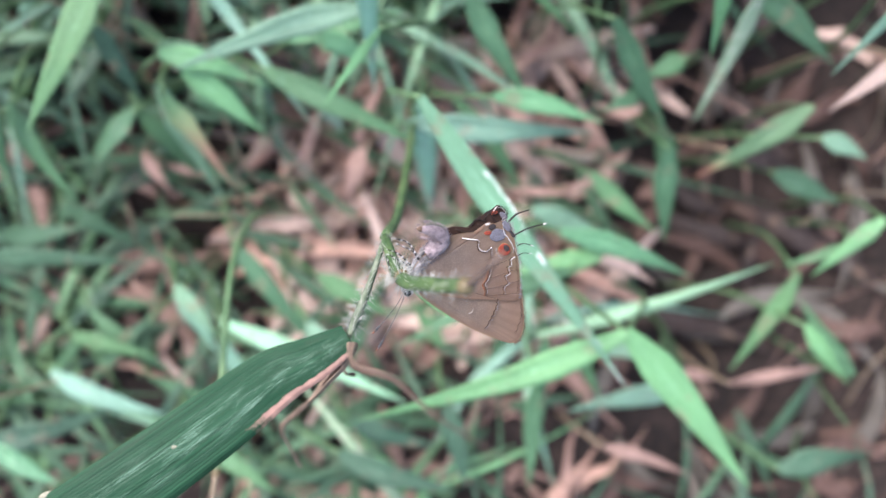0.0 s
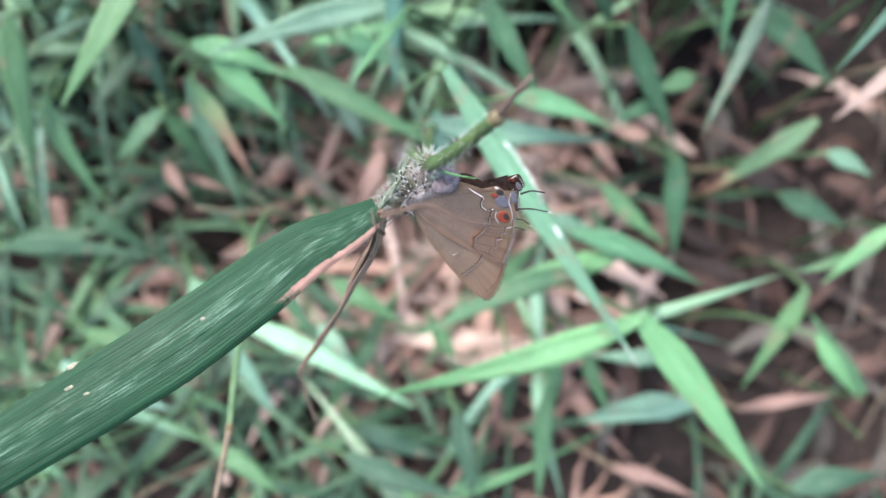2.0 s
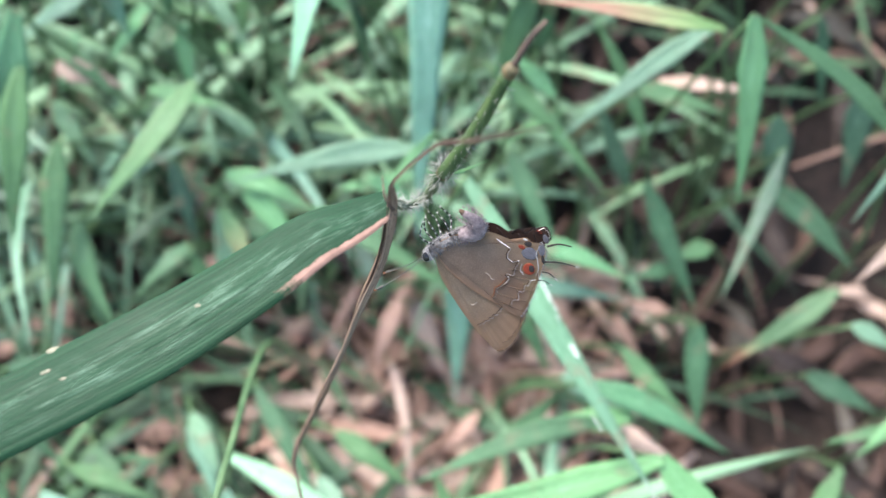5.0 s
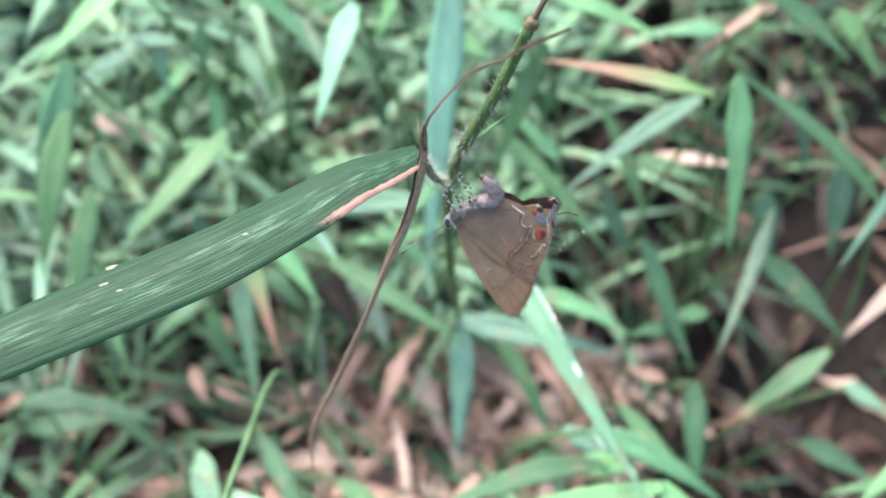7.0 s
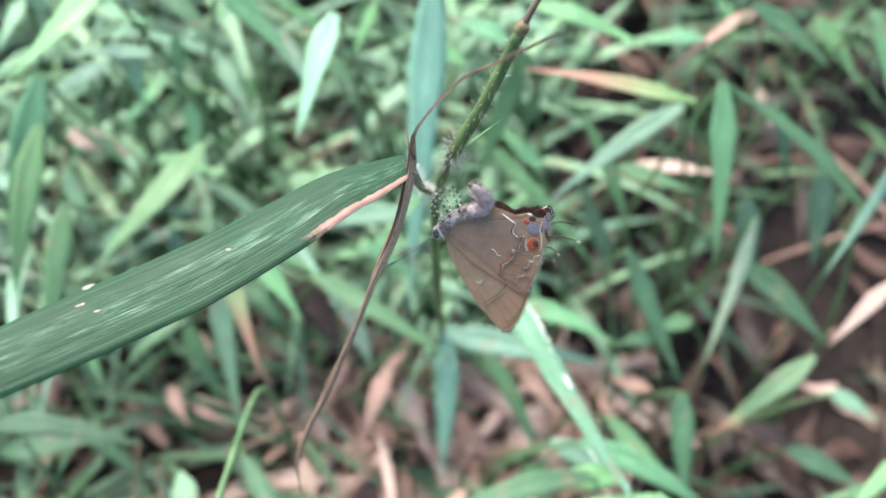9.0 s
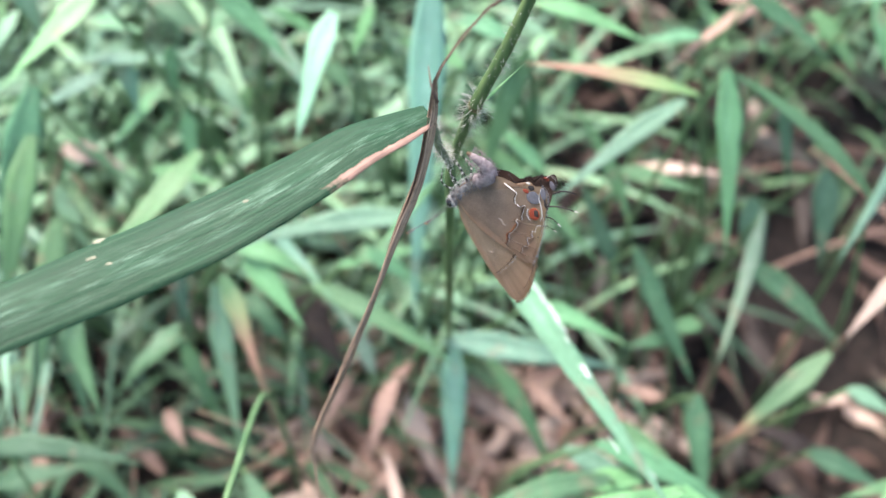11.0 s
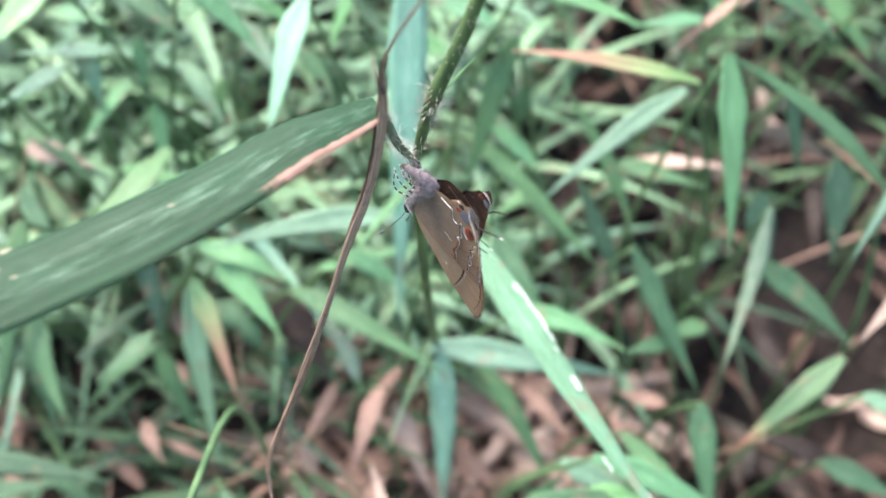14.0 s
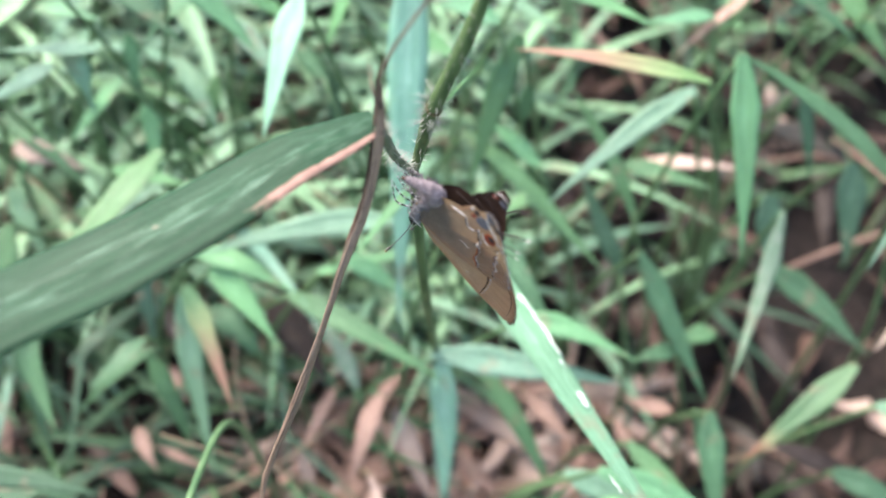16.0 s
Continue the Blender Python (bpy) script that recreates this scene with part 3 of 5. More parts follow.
tiller((-0.0154, 0.0842, 0.0682), (-0.0240, 0.0688, 0.0444), 0.0070, 0.03, "dead")
tiller((0.0549, 0.1109, 0.1001), (0.0765, 0.0848, 0.0658), 0.0079, 0.03, "green")
tiller((0.0775, 0.0896, 0.0533), (0.0877, 0.0665, 0.0246), 0.0085, 0.04, "green")
tiller((0.0920, 0.1166, 0.1113), (0.0812, 0.0859, 0.0752), 0.0056, 0.04, "mottled")
tiller((0.1152, 0.0891, 0.0791), (0.0859, 0.0718, 0.0544), 0.0082, 0.05, "orangetip")
tiller((0.1156, 0.1085, 0.1467), (0.1018, 0.0885, 0.1200), 0.0040, 0.03, "pale")
tiller((0.1268, 0.0955, 0.1103), (0.1136, 0.0849, 0.0921), 0.0055, 0.04, "deadpale")
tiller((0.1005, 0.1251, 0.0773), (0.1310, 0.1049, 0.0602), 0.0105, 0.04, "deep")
tiller((0.0350, 0.0643, 0.0629), (0.0594, 0.0556, 0.0559), 0.0080, 0.06, "pale")
tiller((0.0529, 0.0487, 0.0747), (0.0220, 0.0437, 0.0777), 0.0079, 0.05, "bright")
tiller((0.0130, 0.0991, 0.0597), (0.0367, 0.0691, 0.0337), 0.0072, 0.05, "green")
tiller((-0.0515, 0.1226, 0.0619), (-0.0341, 0.1033, 0.0453), 0.0159, 0.03, "deaddim")
tiller((-0.0598, 0.1017, 0.1017), (-0.0415, 0.0865, 0.0888), 0.0084, 0.05, "bright")
tiller((-0.0648, 0.1053, 0.1048), (-0.0370, 0.0969, 0.0981), 0.0074, 0.05, "bright")
tiller((-0.0832, 0.1000, 0.0660), (-0.1069, 0.0840, 0.0510), 0.0052, 0.05, "green")
tiller((-0.1166, 0.0971, 0.0791), (-0.1087, 0.0728, 0.0493), 0.0072, 0.05, "deep")
tiller((-0.1217, 0.0958, 0.0778), (-0.1277, 0.0826, 0.0574), 0.0061, 0.05, "deep")
tiller((-0.1438, 0.0646, 0.0325), (-0.1077, 0.0663, 0.0436), 0.0088, 0.06, "deep")
tiller((-0.1173, 0.0740, 0.0417), (-0.0954, 0.0593, 0.0293), 0.0074, 0.05, "deep")
tiller((-0.0841, 0.0994, 0.0654), (-0.0714, 0.0799, 0.0400), 0.0064, 0.05, "green")
tiller((-0.0865, 0.1179, 0.0901), (-0.0805, 0.0980, 0.0643), 0.0074, 0.05, "deep")
tiller((-0.0231, 0.0914, 0.0602), (-0.0343, 0.1074, 0.0741), 0.0063, 0.05, "mottled")
tiller((0.0576, 0.1333, 0.0916), (0.0374, 0.1569, 0.1204), 0.0064, 0.05, "green")
tiller((0.0557, 0.1237, 0.0746), (0.0408, 0.1442, 0.1008), 0.0069, 0.04, "deep")
tiller((0.0234, 0.1489, 0.1128), (0.0267, 0.1520, 0.1325), 0.0054, 0.03, "green")
tiller((0.0554, 0.1442, 0.1013), (0.0830, 0.1381, 0.0967), 0.0084, 0.05, "green")
tiller((0.0624, 0.1495, 0.0978), (0.0924, 0.1474, 0.0969), 0.0054, 0.03, "deadpale")
tiller((0.1036, 0.1557, 0.1214), (0.1121, 0.1447, 0.0951), 0.0068, 0.03, "green")
tiller((0.1081, 0.1662, 0.1476), (0.1222, 0.1509, 0.1344), 0.0078, 0.05, "green")
tiller((0.0846, 0.1577, 0.1561), (0.1107, 0.1496, 0.1412), 0.0072, 0.05, "green")
tiller((0.1163, 0.1523, 0.1606), (0.1258, 0.1383, 0.1401), 0.0067, 0.05, "bright")
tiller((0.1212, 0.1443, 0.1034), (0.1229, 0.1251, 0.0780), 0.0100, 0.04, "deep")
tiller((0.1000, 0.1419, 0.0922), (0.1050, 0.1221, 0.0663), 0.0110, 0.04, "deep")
tiller((0.1012, 0.0815, 0.0468), (0.1363, 0.0692, 0.0370), 0.0072, 0.04, "deaddim")
tiller((0.1209, 0.0808, 0.0719), (0.1364, 0.0745, 0.0668), 0.0071, 0.04, "pale")
tiller((0.0678, 0.0959, 0.0754), (0.0541, 0.0903, 0.0783), 0.0061, 0.05, "green")
tiller((0.0821, 0.1074, 0.0693), (0.0677, 0.1009, 0.0714), 0.0075, 0.05, "green")
tiller((-0.0301, 0.1381, 0.1351), (-0.0434, 0.1478, 0.1433), 0.0054, 0.05, "green")
tiller((-0.0486, 0.1596, 0.1369), (-0.0177, 0.1543, 0.1415), 0.0053, 0.05, "green")
tiller((-0.0805, 0.1443, 0.1222), (-0.0791, 0.1309, 0.1020), 0.0061, 0.04, "bright")
tiller((-0.1197, 0.1429, 0.1198), (-0.0970, 0.1264, 0.1058), 0.0075, 0.05, "green")
tiller((-0.1037, 0.1581, 0.1171), (-0.0665, 0.1479, 0.1175), 0.0055, 0.05, "green")
tiller((-0.0861, 0.1583, 0.1345), (-0.0857, 0.1492, 0.1181), 0.0054, 0.05, "bright")
tiller((-0.0632, 0.1544, 0.1234), (-0.0676, 0.1448, 0.1063), 0.0055, 0.05, "green")
tiller((-0.1160, 0.1500, 0.1095), (-0.1227, 0.1353, 0.0962), 0.0052, 0.05, "bright")
tiller((-0.0283, 0.1448, 0.1076), (-0.0313, 0.1520, 0.1306), 0.0054, 0.05, "deep")
tiller((-0.0340, 0.1127, 0.0872), (-0.0010, 0.1180, 0.0929), 0.0051, 0.05, "bright")
tiller((-0.1177, 0.1432, 0.1620), (-0.1134, 0.1395, 0.1505), 0.0070, 0.05, "pale")
tiller((-0.0548, 0.1502, 0.1451), (-0.0398, 0.1357, 0.1326), 0.0068, 0.05, "pale")
tiller((-0.0645, 0.1617, 0.1467), (-0.0792, 0.1518, 0.1373), 0.0052, 0.05, "bright")
tiller((-0.1016, 0.1417, 0.1360), (-0.1209, 0.1331, 0.1278), 0.0061, 0.05, "pale")
tiller((-0.0875, 0.1493, 0.1265), (-0.1024, 0.1353, 0.1136), 0.0060, 0.05, "bright")
tiller((-0.0723, 0.1532, 0.1304), (-0.0599, 0.1379, 0.1172), 0.0064, 0.05, "pale")
tiller((-0.1118, 0.1633, 0.1383), (-0.0889, 0.1502, 0.1440), 0.0059, 0.05, "bright")
tiller((-0.0241, 0.1563, 0.1515), (-0.0308, 0.1494, 0.1367), 0.0051, 0.05, "bright")
tiller((-0.1218, 0.1309, 0.1006), (-0.1133, 0.1193, 0.0823), 0.0074, 0.05, "pale")
tiller((-0.1264, 0.1550, 0.1471), (-0.1342, 0.1428, 0.1361), 0.0068, 0.05, "pale")
tiller((-0.0418, 0.1609, 0.1382), (-0.0550, 0.1563, 0.1505), 0.0059, 0.05, "bright")
tiller((-0.0903, 0.1302, 0.1094), (-0.0680, 0.1264, 0.1067), 0.0060, 0.05, "bright")
tiller((0.0126, 0.1660, 0.1445), (0.0333, 0.1572, 0.1373), 0.0060, 0.05, "pale")
tiller((0.0028, 0.1533, 0.1329), (-0.0179, 0.1596, 0.1379), 0.0064, 0.05, "bright")
tiller((0.0273, 0.1304, 0.1132), (0.0117, 0.1406, 0.1218), 0.0060, 0.05, "bright")
tiller((-0.0267, 0.1125, 0.0956), (-0.0059, 0.1023, 0.0872), 0.0071, 0.05, "bright")
tiller((-0.0519, 0.0994, 0.0664), (-0.0630, 0.1101, 0.0756), 0.0067, 0.05, "green")
tiller((-0.0126, 0.0996, 0.0343), (-0.0002, 0.0763, 0.0139), 0.0094, 0.03, "deadpale")
tiller((-0.0242, 0.0881, 0.0153), (-0.0043, 0.0896, 0.0173), 0.0055, 0.03, "dead")
tiller((0.0092, 0.0880, 0.0246), (0.0232, 0.0764, 0.0147), 0.0060, 0.03, "dead")
tiller((0.0305, 0.0909, 0.0279), (0.0460, 0.0939, 0.0310), 0.0047, 0.03, "deadpale")
tiller((-0.0958, 0.0791, 0.0135), (-0.1138, 0.0936, 0.0258), 0.0064, 0.03, "dead")
tiller((-0.1372, 0.0965, 0.0277), (-0.1466, 0.0849, 0.0170), 0.0054, 0.03, "dead")
tiller((-0.0435, 0.0908, 0.0255), (-0.0352, 0.0734, 0.0102), 0.0054, 0.03, "deadpale")
tiller((0.0576, 0.0968, 0.0340), (0.0677, 0.0852, 0.0239), 0.0054, 0.03, "dead")
tiller((-0.0867, 0.0876, 0.0297), (-0.0693, 0.0819, 0.0251), 0.0032, 0.03, "dead")
tiller((-0.1165, 0.1332, 0.1145), (-0.0985, 0.1322, 0.1070), 0.0085, 0.08, "deadpale")
tiller((-0.0152, 0.0734, 0.0347), (-0.0284, 0.0583, 0.0296), 0.0047, 0.03, "dead")
tiller((0.0106, 0.0614, 0.0301), (-0.0007, 0.0481, 0.0256), 0.0054, 0.03, "dead")
tiller((0.0310, 0.0730, 0.0405), (0.0578, 0.0703, 0.0391), 0.0036, 0.03, "dead")
tiller((-0.0187, 0.0732, 0.0413), (-0.0100, 0.0331, 0.0204), 0.0040, 0.03, "deadpale")
tiller((0.0529, 0.0494, 0.0518), (0.0692, 0.0415, 0.0487), 0.0035, 0.03, "deadpale")
tiller((-0.0316, 0.1005, 0.0444), (-0.0408, 0.0818, 0.0380), 0.0047, 0.03, "dead")
tiller((-0.0899, 0.0305, 0.0207), (-0.0972, 0.0155, 0.0155), 0.0043, 0.03, "dead")
tiller((0.0738, 0.0966, 0.0415), (0.0581, 0.0997, 0.0429), 0.0064, 0.03, "dead")
tiller((0.1041, 0.0037, 0.0084), (0.0804, 0.0121, 0.0118), 0.0054, 0.03, "dead")
tiller((0.0291, 0.1034, 0.0372), (0.0441, 0.0854, 0.0354), 0.0064, 0.03, "dead")
tiller((0.0486, 0.0727, 0.0404), (0.0678, 0.0767, 0.0407), 0.0032, 0.03, "dead")
tiller((0.0525, 0.0544, 0.0512), (0.0748, 0.0390, 0.0496), 0.0040, 0.03, "deadpale")
tiller((-0.0112, 0.1091, 0.0442), (-0.0245, 0.0782, 0.0350), 0.0052, 0.03, "dead")
tiller((-0.0923, 0.0905, 0.0365), (-0.0831, 0.0765, 0.0351), 0.0064, 0.03, "dead")
tiller((0.0586, -0.0151, 0.0318), (0.0869, -0.0257, 0.0306), 0.0067, 0.03, "dead")
tiller((-0.0876, 0.1117, 0.0385), (-0.0783, 0.0997, 0.0373), 0.0047, 0.03, "dead")
tiller((-0.1157, 0.1188, 0.1316), (-0.1215, 0.0810, 0.0985), 0.0095, 0.05, "green")
tiller((-0.1158, 0.1145, 0.1036), (-0.1174, 0.0763, 0.0769), 0.0094, 0.05, "green")
tiller((-0.0715, 0.1213, 0.1252), (-0.0959, 0.0844, 0.1126), 0.0097, 0.04, "green")
tiller((-0.1133, 0.0989, 0.0848), (-0.1010, 0.0701, 0.0679), 0.0083, 0.04, "green")
tiller((-0.0818, 0.0962, 0.0768), (-0.0953, 0.0818, 0.0719), 0.0062, 0.04, "green")
tiller((-0.0108, 0.1138, 0.1084), (-0.0595, 0.0993, 0.1107), 0.0088, 0.05, "pale")
tiller((-0.0693, 0.1124, 0.0889), (-0.0418, 0.1037, 0.0855), 0.0085, 0.05, "green")
tiller((-0.0622, 0.1014, 0.0850), (-0.0499, 0.0913, 0.0812), 0.0082, 0.05, "green")
tiller((-0.0052, 0.1002, 0.1367), (-0.0204, 0.0851, 0.1250), 0.0029, 0.03, "bright")
tiller((0.0161, 0.1207, 0.0972), (0.0337, 0.0925, 0.0804), 0.0081, 0.05, "green")
tiller((0.0222, 0.0927, 0.0939), (0.0539, 0.0858, 0.0844), 0.0075, 0.05, "bright")
tiller((0.0202, 0.1419, 0.0980), (0.0396, 0.1208, 0.0903), 0.0057, 0.05, "green")
tiller((0.0323, 0.1375, 0.0963), (0.0139, 0.1264, 0.0926), 0.0050, 0.05, "bright")
tiller((-0.0603, 0.0341, 0.0679), (-0.0064, 0.0060, 0.0572), 0.0083, 0.06, "skylit")
tiller((-0.0748, 0.0430, 0.0646), (-0.0655, 0.0226, 0.0507), 0.0061, 0.04, "mint")
tiller((-0.0639, 0.0276, 0.0524), (-0.0493, -0.0012, 0.0355), 0.0074, 0.04, "mint")
tiller((-0.1159, 0.0191, 0.0568), (-0.0734, -0.0036, 0.0482), 0.0071, 0.05, "mint")
tiller((-0.1325, 0.0005, 0.0638), (-0.0953, 0.0094, 0.0597), 0.0106, 0.05, "deep")
tiller((-0.0583, 0.0576, 0.0562), (-0.0339, 0.0213, 0.0431), 0.0074, 0.05, "green")
tiller((-0.0329, 0.0466, 0.0520), (-0.0092, 0.0322, 0.0466), 0.0082, 0.05, "green")
tiller((0.0421, 0.0445, 0.0833), (-0.0078, 0.0253, 0.0839), 0.0081, 0.05, "green")
tiller((0.0165, 0.0420, 0.0629), (0.0364, 0.0595, 0.0688), 0.0064, 0.04, "green")
tiller((0.0404, 0.0560, 0.0808), (0.0811, 0.0411, 0.0683), 0.0082, 0.05, "bright")
tiller((0.0539, 0.0747, 0.0606), (0.0750, 0.0552, 0.0535), 0.0074, 0.05, "green")
tiller((0.0760, 0.0800, 0.0688), (0.0787, 0.0526, 0.0459), 0.0089, 0.04, "green")
tiller((0.1162, 0.0739, 0.0462), (0.1390, 0.0631, 0.0421), 0.0097, 0.04, "deep")
tiller((0.1244, 0.0488, 0.0770), (0.1051, 0.0435, 0.0754), 0.0040, 0.05, "green")
tiller((0.1156, 0.0404, 0.0609), (0.0983, 0.0098, 0.0438), 0.0075, 0.05, "green")
tiller((0.1138, 0.0254, 0.0689), (0.1322, 0.0050, 0.0549), 0.0058, 0.05, "bright")
tiller((0.0700, 0.0202, 0.0677), (0.0468, 0.0211, 0.0618), 0.0068, 0.05, "pale")
tiller((0.0825, 0.0055, 0.0491), (0.0451, 0.0002, 0.0478), 0.0089, 0.05, "mint")
tiller((0.0385, 0.0227, 0.0492), (0.0367, -0.0034, 0.0334), 0.0074, 0.04, "green")
tiller((0.0233, 0.0231, 0.0430), (0.0236, -0.0001, 0.0282), 0.0083, 0.04, "deep")
tiller((0.0483, 0.0239, 0.0429), (0.0580, 0.0006, 0.0345), 0.0063, 0.05, "green")
tiller((0.0054, 0.0225, 0.0430), (-0.0040, 0.0391, 0.0490), 0.0063, 0.05, "green")
tiller((-0.0248, 0.0004, 0.0489), (0.0028, -0.0100, 0.0449), 0.0085, 0.05, "deep")
tiller((-0.1060, 0.0391, 0.0505), (-0.0820, 0.0163, 0.0421), 0.0063, 0.05, "green")
tiller((-0.0860, 0.0351, 0.0554), (-0.1131, 0.0079, 0.0462), 0.0054, 0.05, "deep")
tiller((-0.0909, 0.0160, 0.0421), (-0.0655, 0.0050, 0.0379), 0.0063, 0.05, "green")
tiller((-0.0206, 0.0271, 0.0317), (-0.0422, -0.0018, 0.0219), 0.0070, 0.05, "green")
tiller((0.1054, 0.0030, 0.0214), (0.1408, 0.0077, 0.0226), 0.0060, 0.04, "dead")
tiller((-0.1288, 0.0561, 0.0710), (-0.0837, 0.0528, 0.0704), 0.0078, 0.12, "deep")
tiller((-0.1114, 0.0215, 0.0675), (-0.0778, 0.0067, 0.0659), 0.0078, 0.06, "mint")
tiller((-0.0271, -0.0071, 0.0644), (0.0083, -0.0203, 0.0629), 0.0092, 0.05, "deep")
tiller((0.0341, 0.0123, 0.0597), (0.0307, -0.0237, 0.0499), 0.0081, 0.05, "green")
tiller((0.0058, 0.0040, 0.0527), (0.0110, -0.0229, 0.0501), 0.0086, 0.05, "deep")
tiller((0.0692, 0.0077, 0.0717), (0.0416, 0.0022, 0.0650), 0.0070, 0.05, "pale")
tiller((-0.0729, 0.0456, 0.0697), (-0.0640, 0.0298, 0.0618), 0.0072, 0.05, "pale")
tiller((-0.0361, 0.0322, 0.0557), (-0.0224, 0.0139, 0.0538), 0.0082, 0.05, "pale")
tiller((-0.1094, 0.0314, 0.0559), (-0.0829, 0.0233, 0.0550), 0.0074, 0.05, "green")
tiller((-0.0662, -0.0040, 0.0648), (-0.0463, -0.0183, 0.0633), 0.0078, 0.05, "green")
tiller((-0.1244, 0.0033, 0.0783), (-0.1054, -0.0104, 0.0769), 0.0084, 0.05, "bright")
tiller((0.1104, -0.0213, 0.0498), (0.1409, -0.0171, 0.0501), 0.0112, 0.05, "deep")
tiller((0.1347, 0.0081, 0.0526), (0.1153, 0.0336, 0.0614), 0.0074, 0.05, "green")
tiller((0.1326, 0.0552, 0.0823), (0.1138, 0.0400, 0.0746), 0.0068, 0.05, "bright")


# random shoots that fill the thicket, each with several leaves
def bush(seed, height, leaves, kind):
    d = random.Random(seed)
    thing = new("grass_tuft")
    lean = Vector((d.uniform(-0.3, 0.3), d.uniform(-0.3, 0.3), 1)).normalized()
    stem = spline([Vector((0, 0, -0.003)), lean * height * 0.5 + Vector((d.uniform(-1, 1) * 0.004, 0, 0)), lean * height], 8)
    part("culm", tube(bmesh.new(), stem, lambda s: 0.0010 - 0.0005 * s, 5), CULM, thing)
    turn = d.uniform(0, 6.28)
    for i in range(leaves):
        at = stem[2 + round(6 * (i + 1) / leaves)]
        turn += 2.4 + d.uniform(-0.5, 0.5)
        length = d.uniform(0.034, 0.080)
        way = Vector((math.cos(turn), math.sin(turn), d.uniform(-0.35, 0.45)))
        line = leaf_line(at, at + way.normalized() * length, d.uniform(0.06, 0.16), 10, d.uniform(0, 0.25), d.uniform(-0.12, 0.12))
        bm = ribbon(bmesh.new(), line, d.uniform(0.0022, 0.0056), Vector((0, 0, 1)), keel=d.uniform(0.1, 0.4), wave=0.06, phase=turn, across=2, twist=d.uniform(-1.2, 1.2))
        part("leaf_blade", bm, LOOKS[kind], thing)
    return thing


def open_hollow(x, y):
    """Whether a place lies in the bare mouth of the hollow."""
    return 0.02 < x < 0.115 and 0.09 < y < 0.205


def scatter_bushes():
    d = random.Random(21)
    kinds = ("green", "deep", "green", "deep", "green", "deep", "bright", "mint", "bright", "green", "pale", "mint", "mottled")
    makes = [bush(40 + i, 0.020 + 0.0032 * i, 4 + i % 4, k) for i, k in enumerate(kinds)]
    for ob in makes:
        tagged(ob, "low leafy grass tuft in the thicket", "grass", "grass tufts of the thicket")
    n, used = 0, set()
    while n < BUSHES:
        x, y = d.uniform(-0.36, 0.34), d.uniform(-0.14, 0.52)
        # light and shade of the thicket are put into the tufts' leaf tones
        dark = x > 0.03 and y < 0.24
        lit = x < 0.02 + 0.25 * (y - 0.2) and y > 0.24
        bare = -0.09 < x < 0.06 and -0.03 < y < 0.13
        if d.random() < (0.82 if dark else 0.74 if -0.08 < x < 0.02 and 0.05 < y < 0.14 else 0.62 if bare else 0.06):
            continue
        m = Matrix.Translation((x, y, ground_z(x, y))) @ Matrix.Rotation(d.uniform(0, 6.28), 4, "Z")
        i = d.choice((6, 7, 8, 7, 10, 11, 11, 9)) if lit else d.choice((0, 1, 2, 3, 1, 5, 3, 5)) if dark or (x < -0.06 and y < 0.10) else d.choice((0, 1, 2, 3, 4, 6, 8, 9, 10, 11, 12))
        if open_hollow(x, y) and n % 7:
            n += 1
            continue
        if i not in used:
            makes[i].matrix_basis = m
            used.add(i)
        else:
            copy_thing(makes[i], m)
        n += 1


def dead_leaf(seed):
    d = random.Random(seed)
    length, curl = d.uniform(0.040, 0.095), d.uniform(-0.4, 0.4)
    line = [Vector((length * (s - 0.5), length * curl * (s - 0.5) ** 2 + 0.003 * math.sin(5 * s + seed), 0.003 + 0.008 * d.random() * math.sin(3.1 * s))) for s in (i / 10 for i in range(11))]
    bm = ribbon(bmesh.new(), line, d.uniform(0.004, 0.0115), Vector((0.1, d.uniform(-0.5, 0.5), 1)), keel=d.uniform(-0.6, 0.8), wave=0.25, phase=seed, across=4, twist=d.uniform(-2, 2))
    return part("dead_leaf", bm, LOOKS["dead" if seed % 3 else "deadpale"])


def scatter_litter():
    d = random.Random(5)
    makes = [dead_leaf(i) for i in range(14)]
    for ob in makes:
        tagged(ob, "curled pinkish-brown dead leaf on the soil", "dead leaf", "dead leaves on the ground")
    for n in range(LITTER):
        x, y = (d.uniform(-0.28, 0.28), d.uniform(-0.10, 0.42)) if n % 2 else (d.uniform(-0.055, 0.06), d.uniform(0.02, 0.14))
        while x > 0.065 and y < 0.24 and d.random() < 0.9 or y > 0.22 and d.random() < 0.7 or x < -0.06 and d.random() < 0.35:
            x, y = d.uniform(-0.28, 0.28), d.uniform(-0.10, 0.42)
        m = Matrix.Translation((x, y, ground_z(x, y) + (d.uniform(0.001, 0.006) if n % 3 else d.uniform(0.004, 0.014)))) @ Euler((d.uniform(-0.35, 0.35), d.uniform(-0.25, 0.25), d.uniform(0, 6.28))).to_matrix().to_4x4()
        if n < len(makes):
            makes[n].matrix_basis = m
        else:
            copy_thing(makes[n % len(makes)], m)


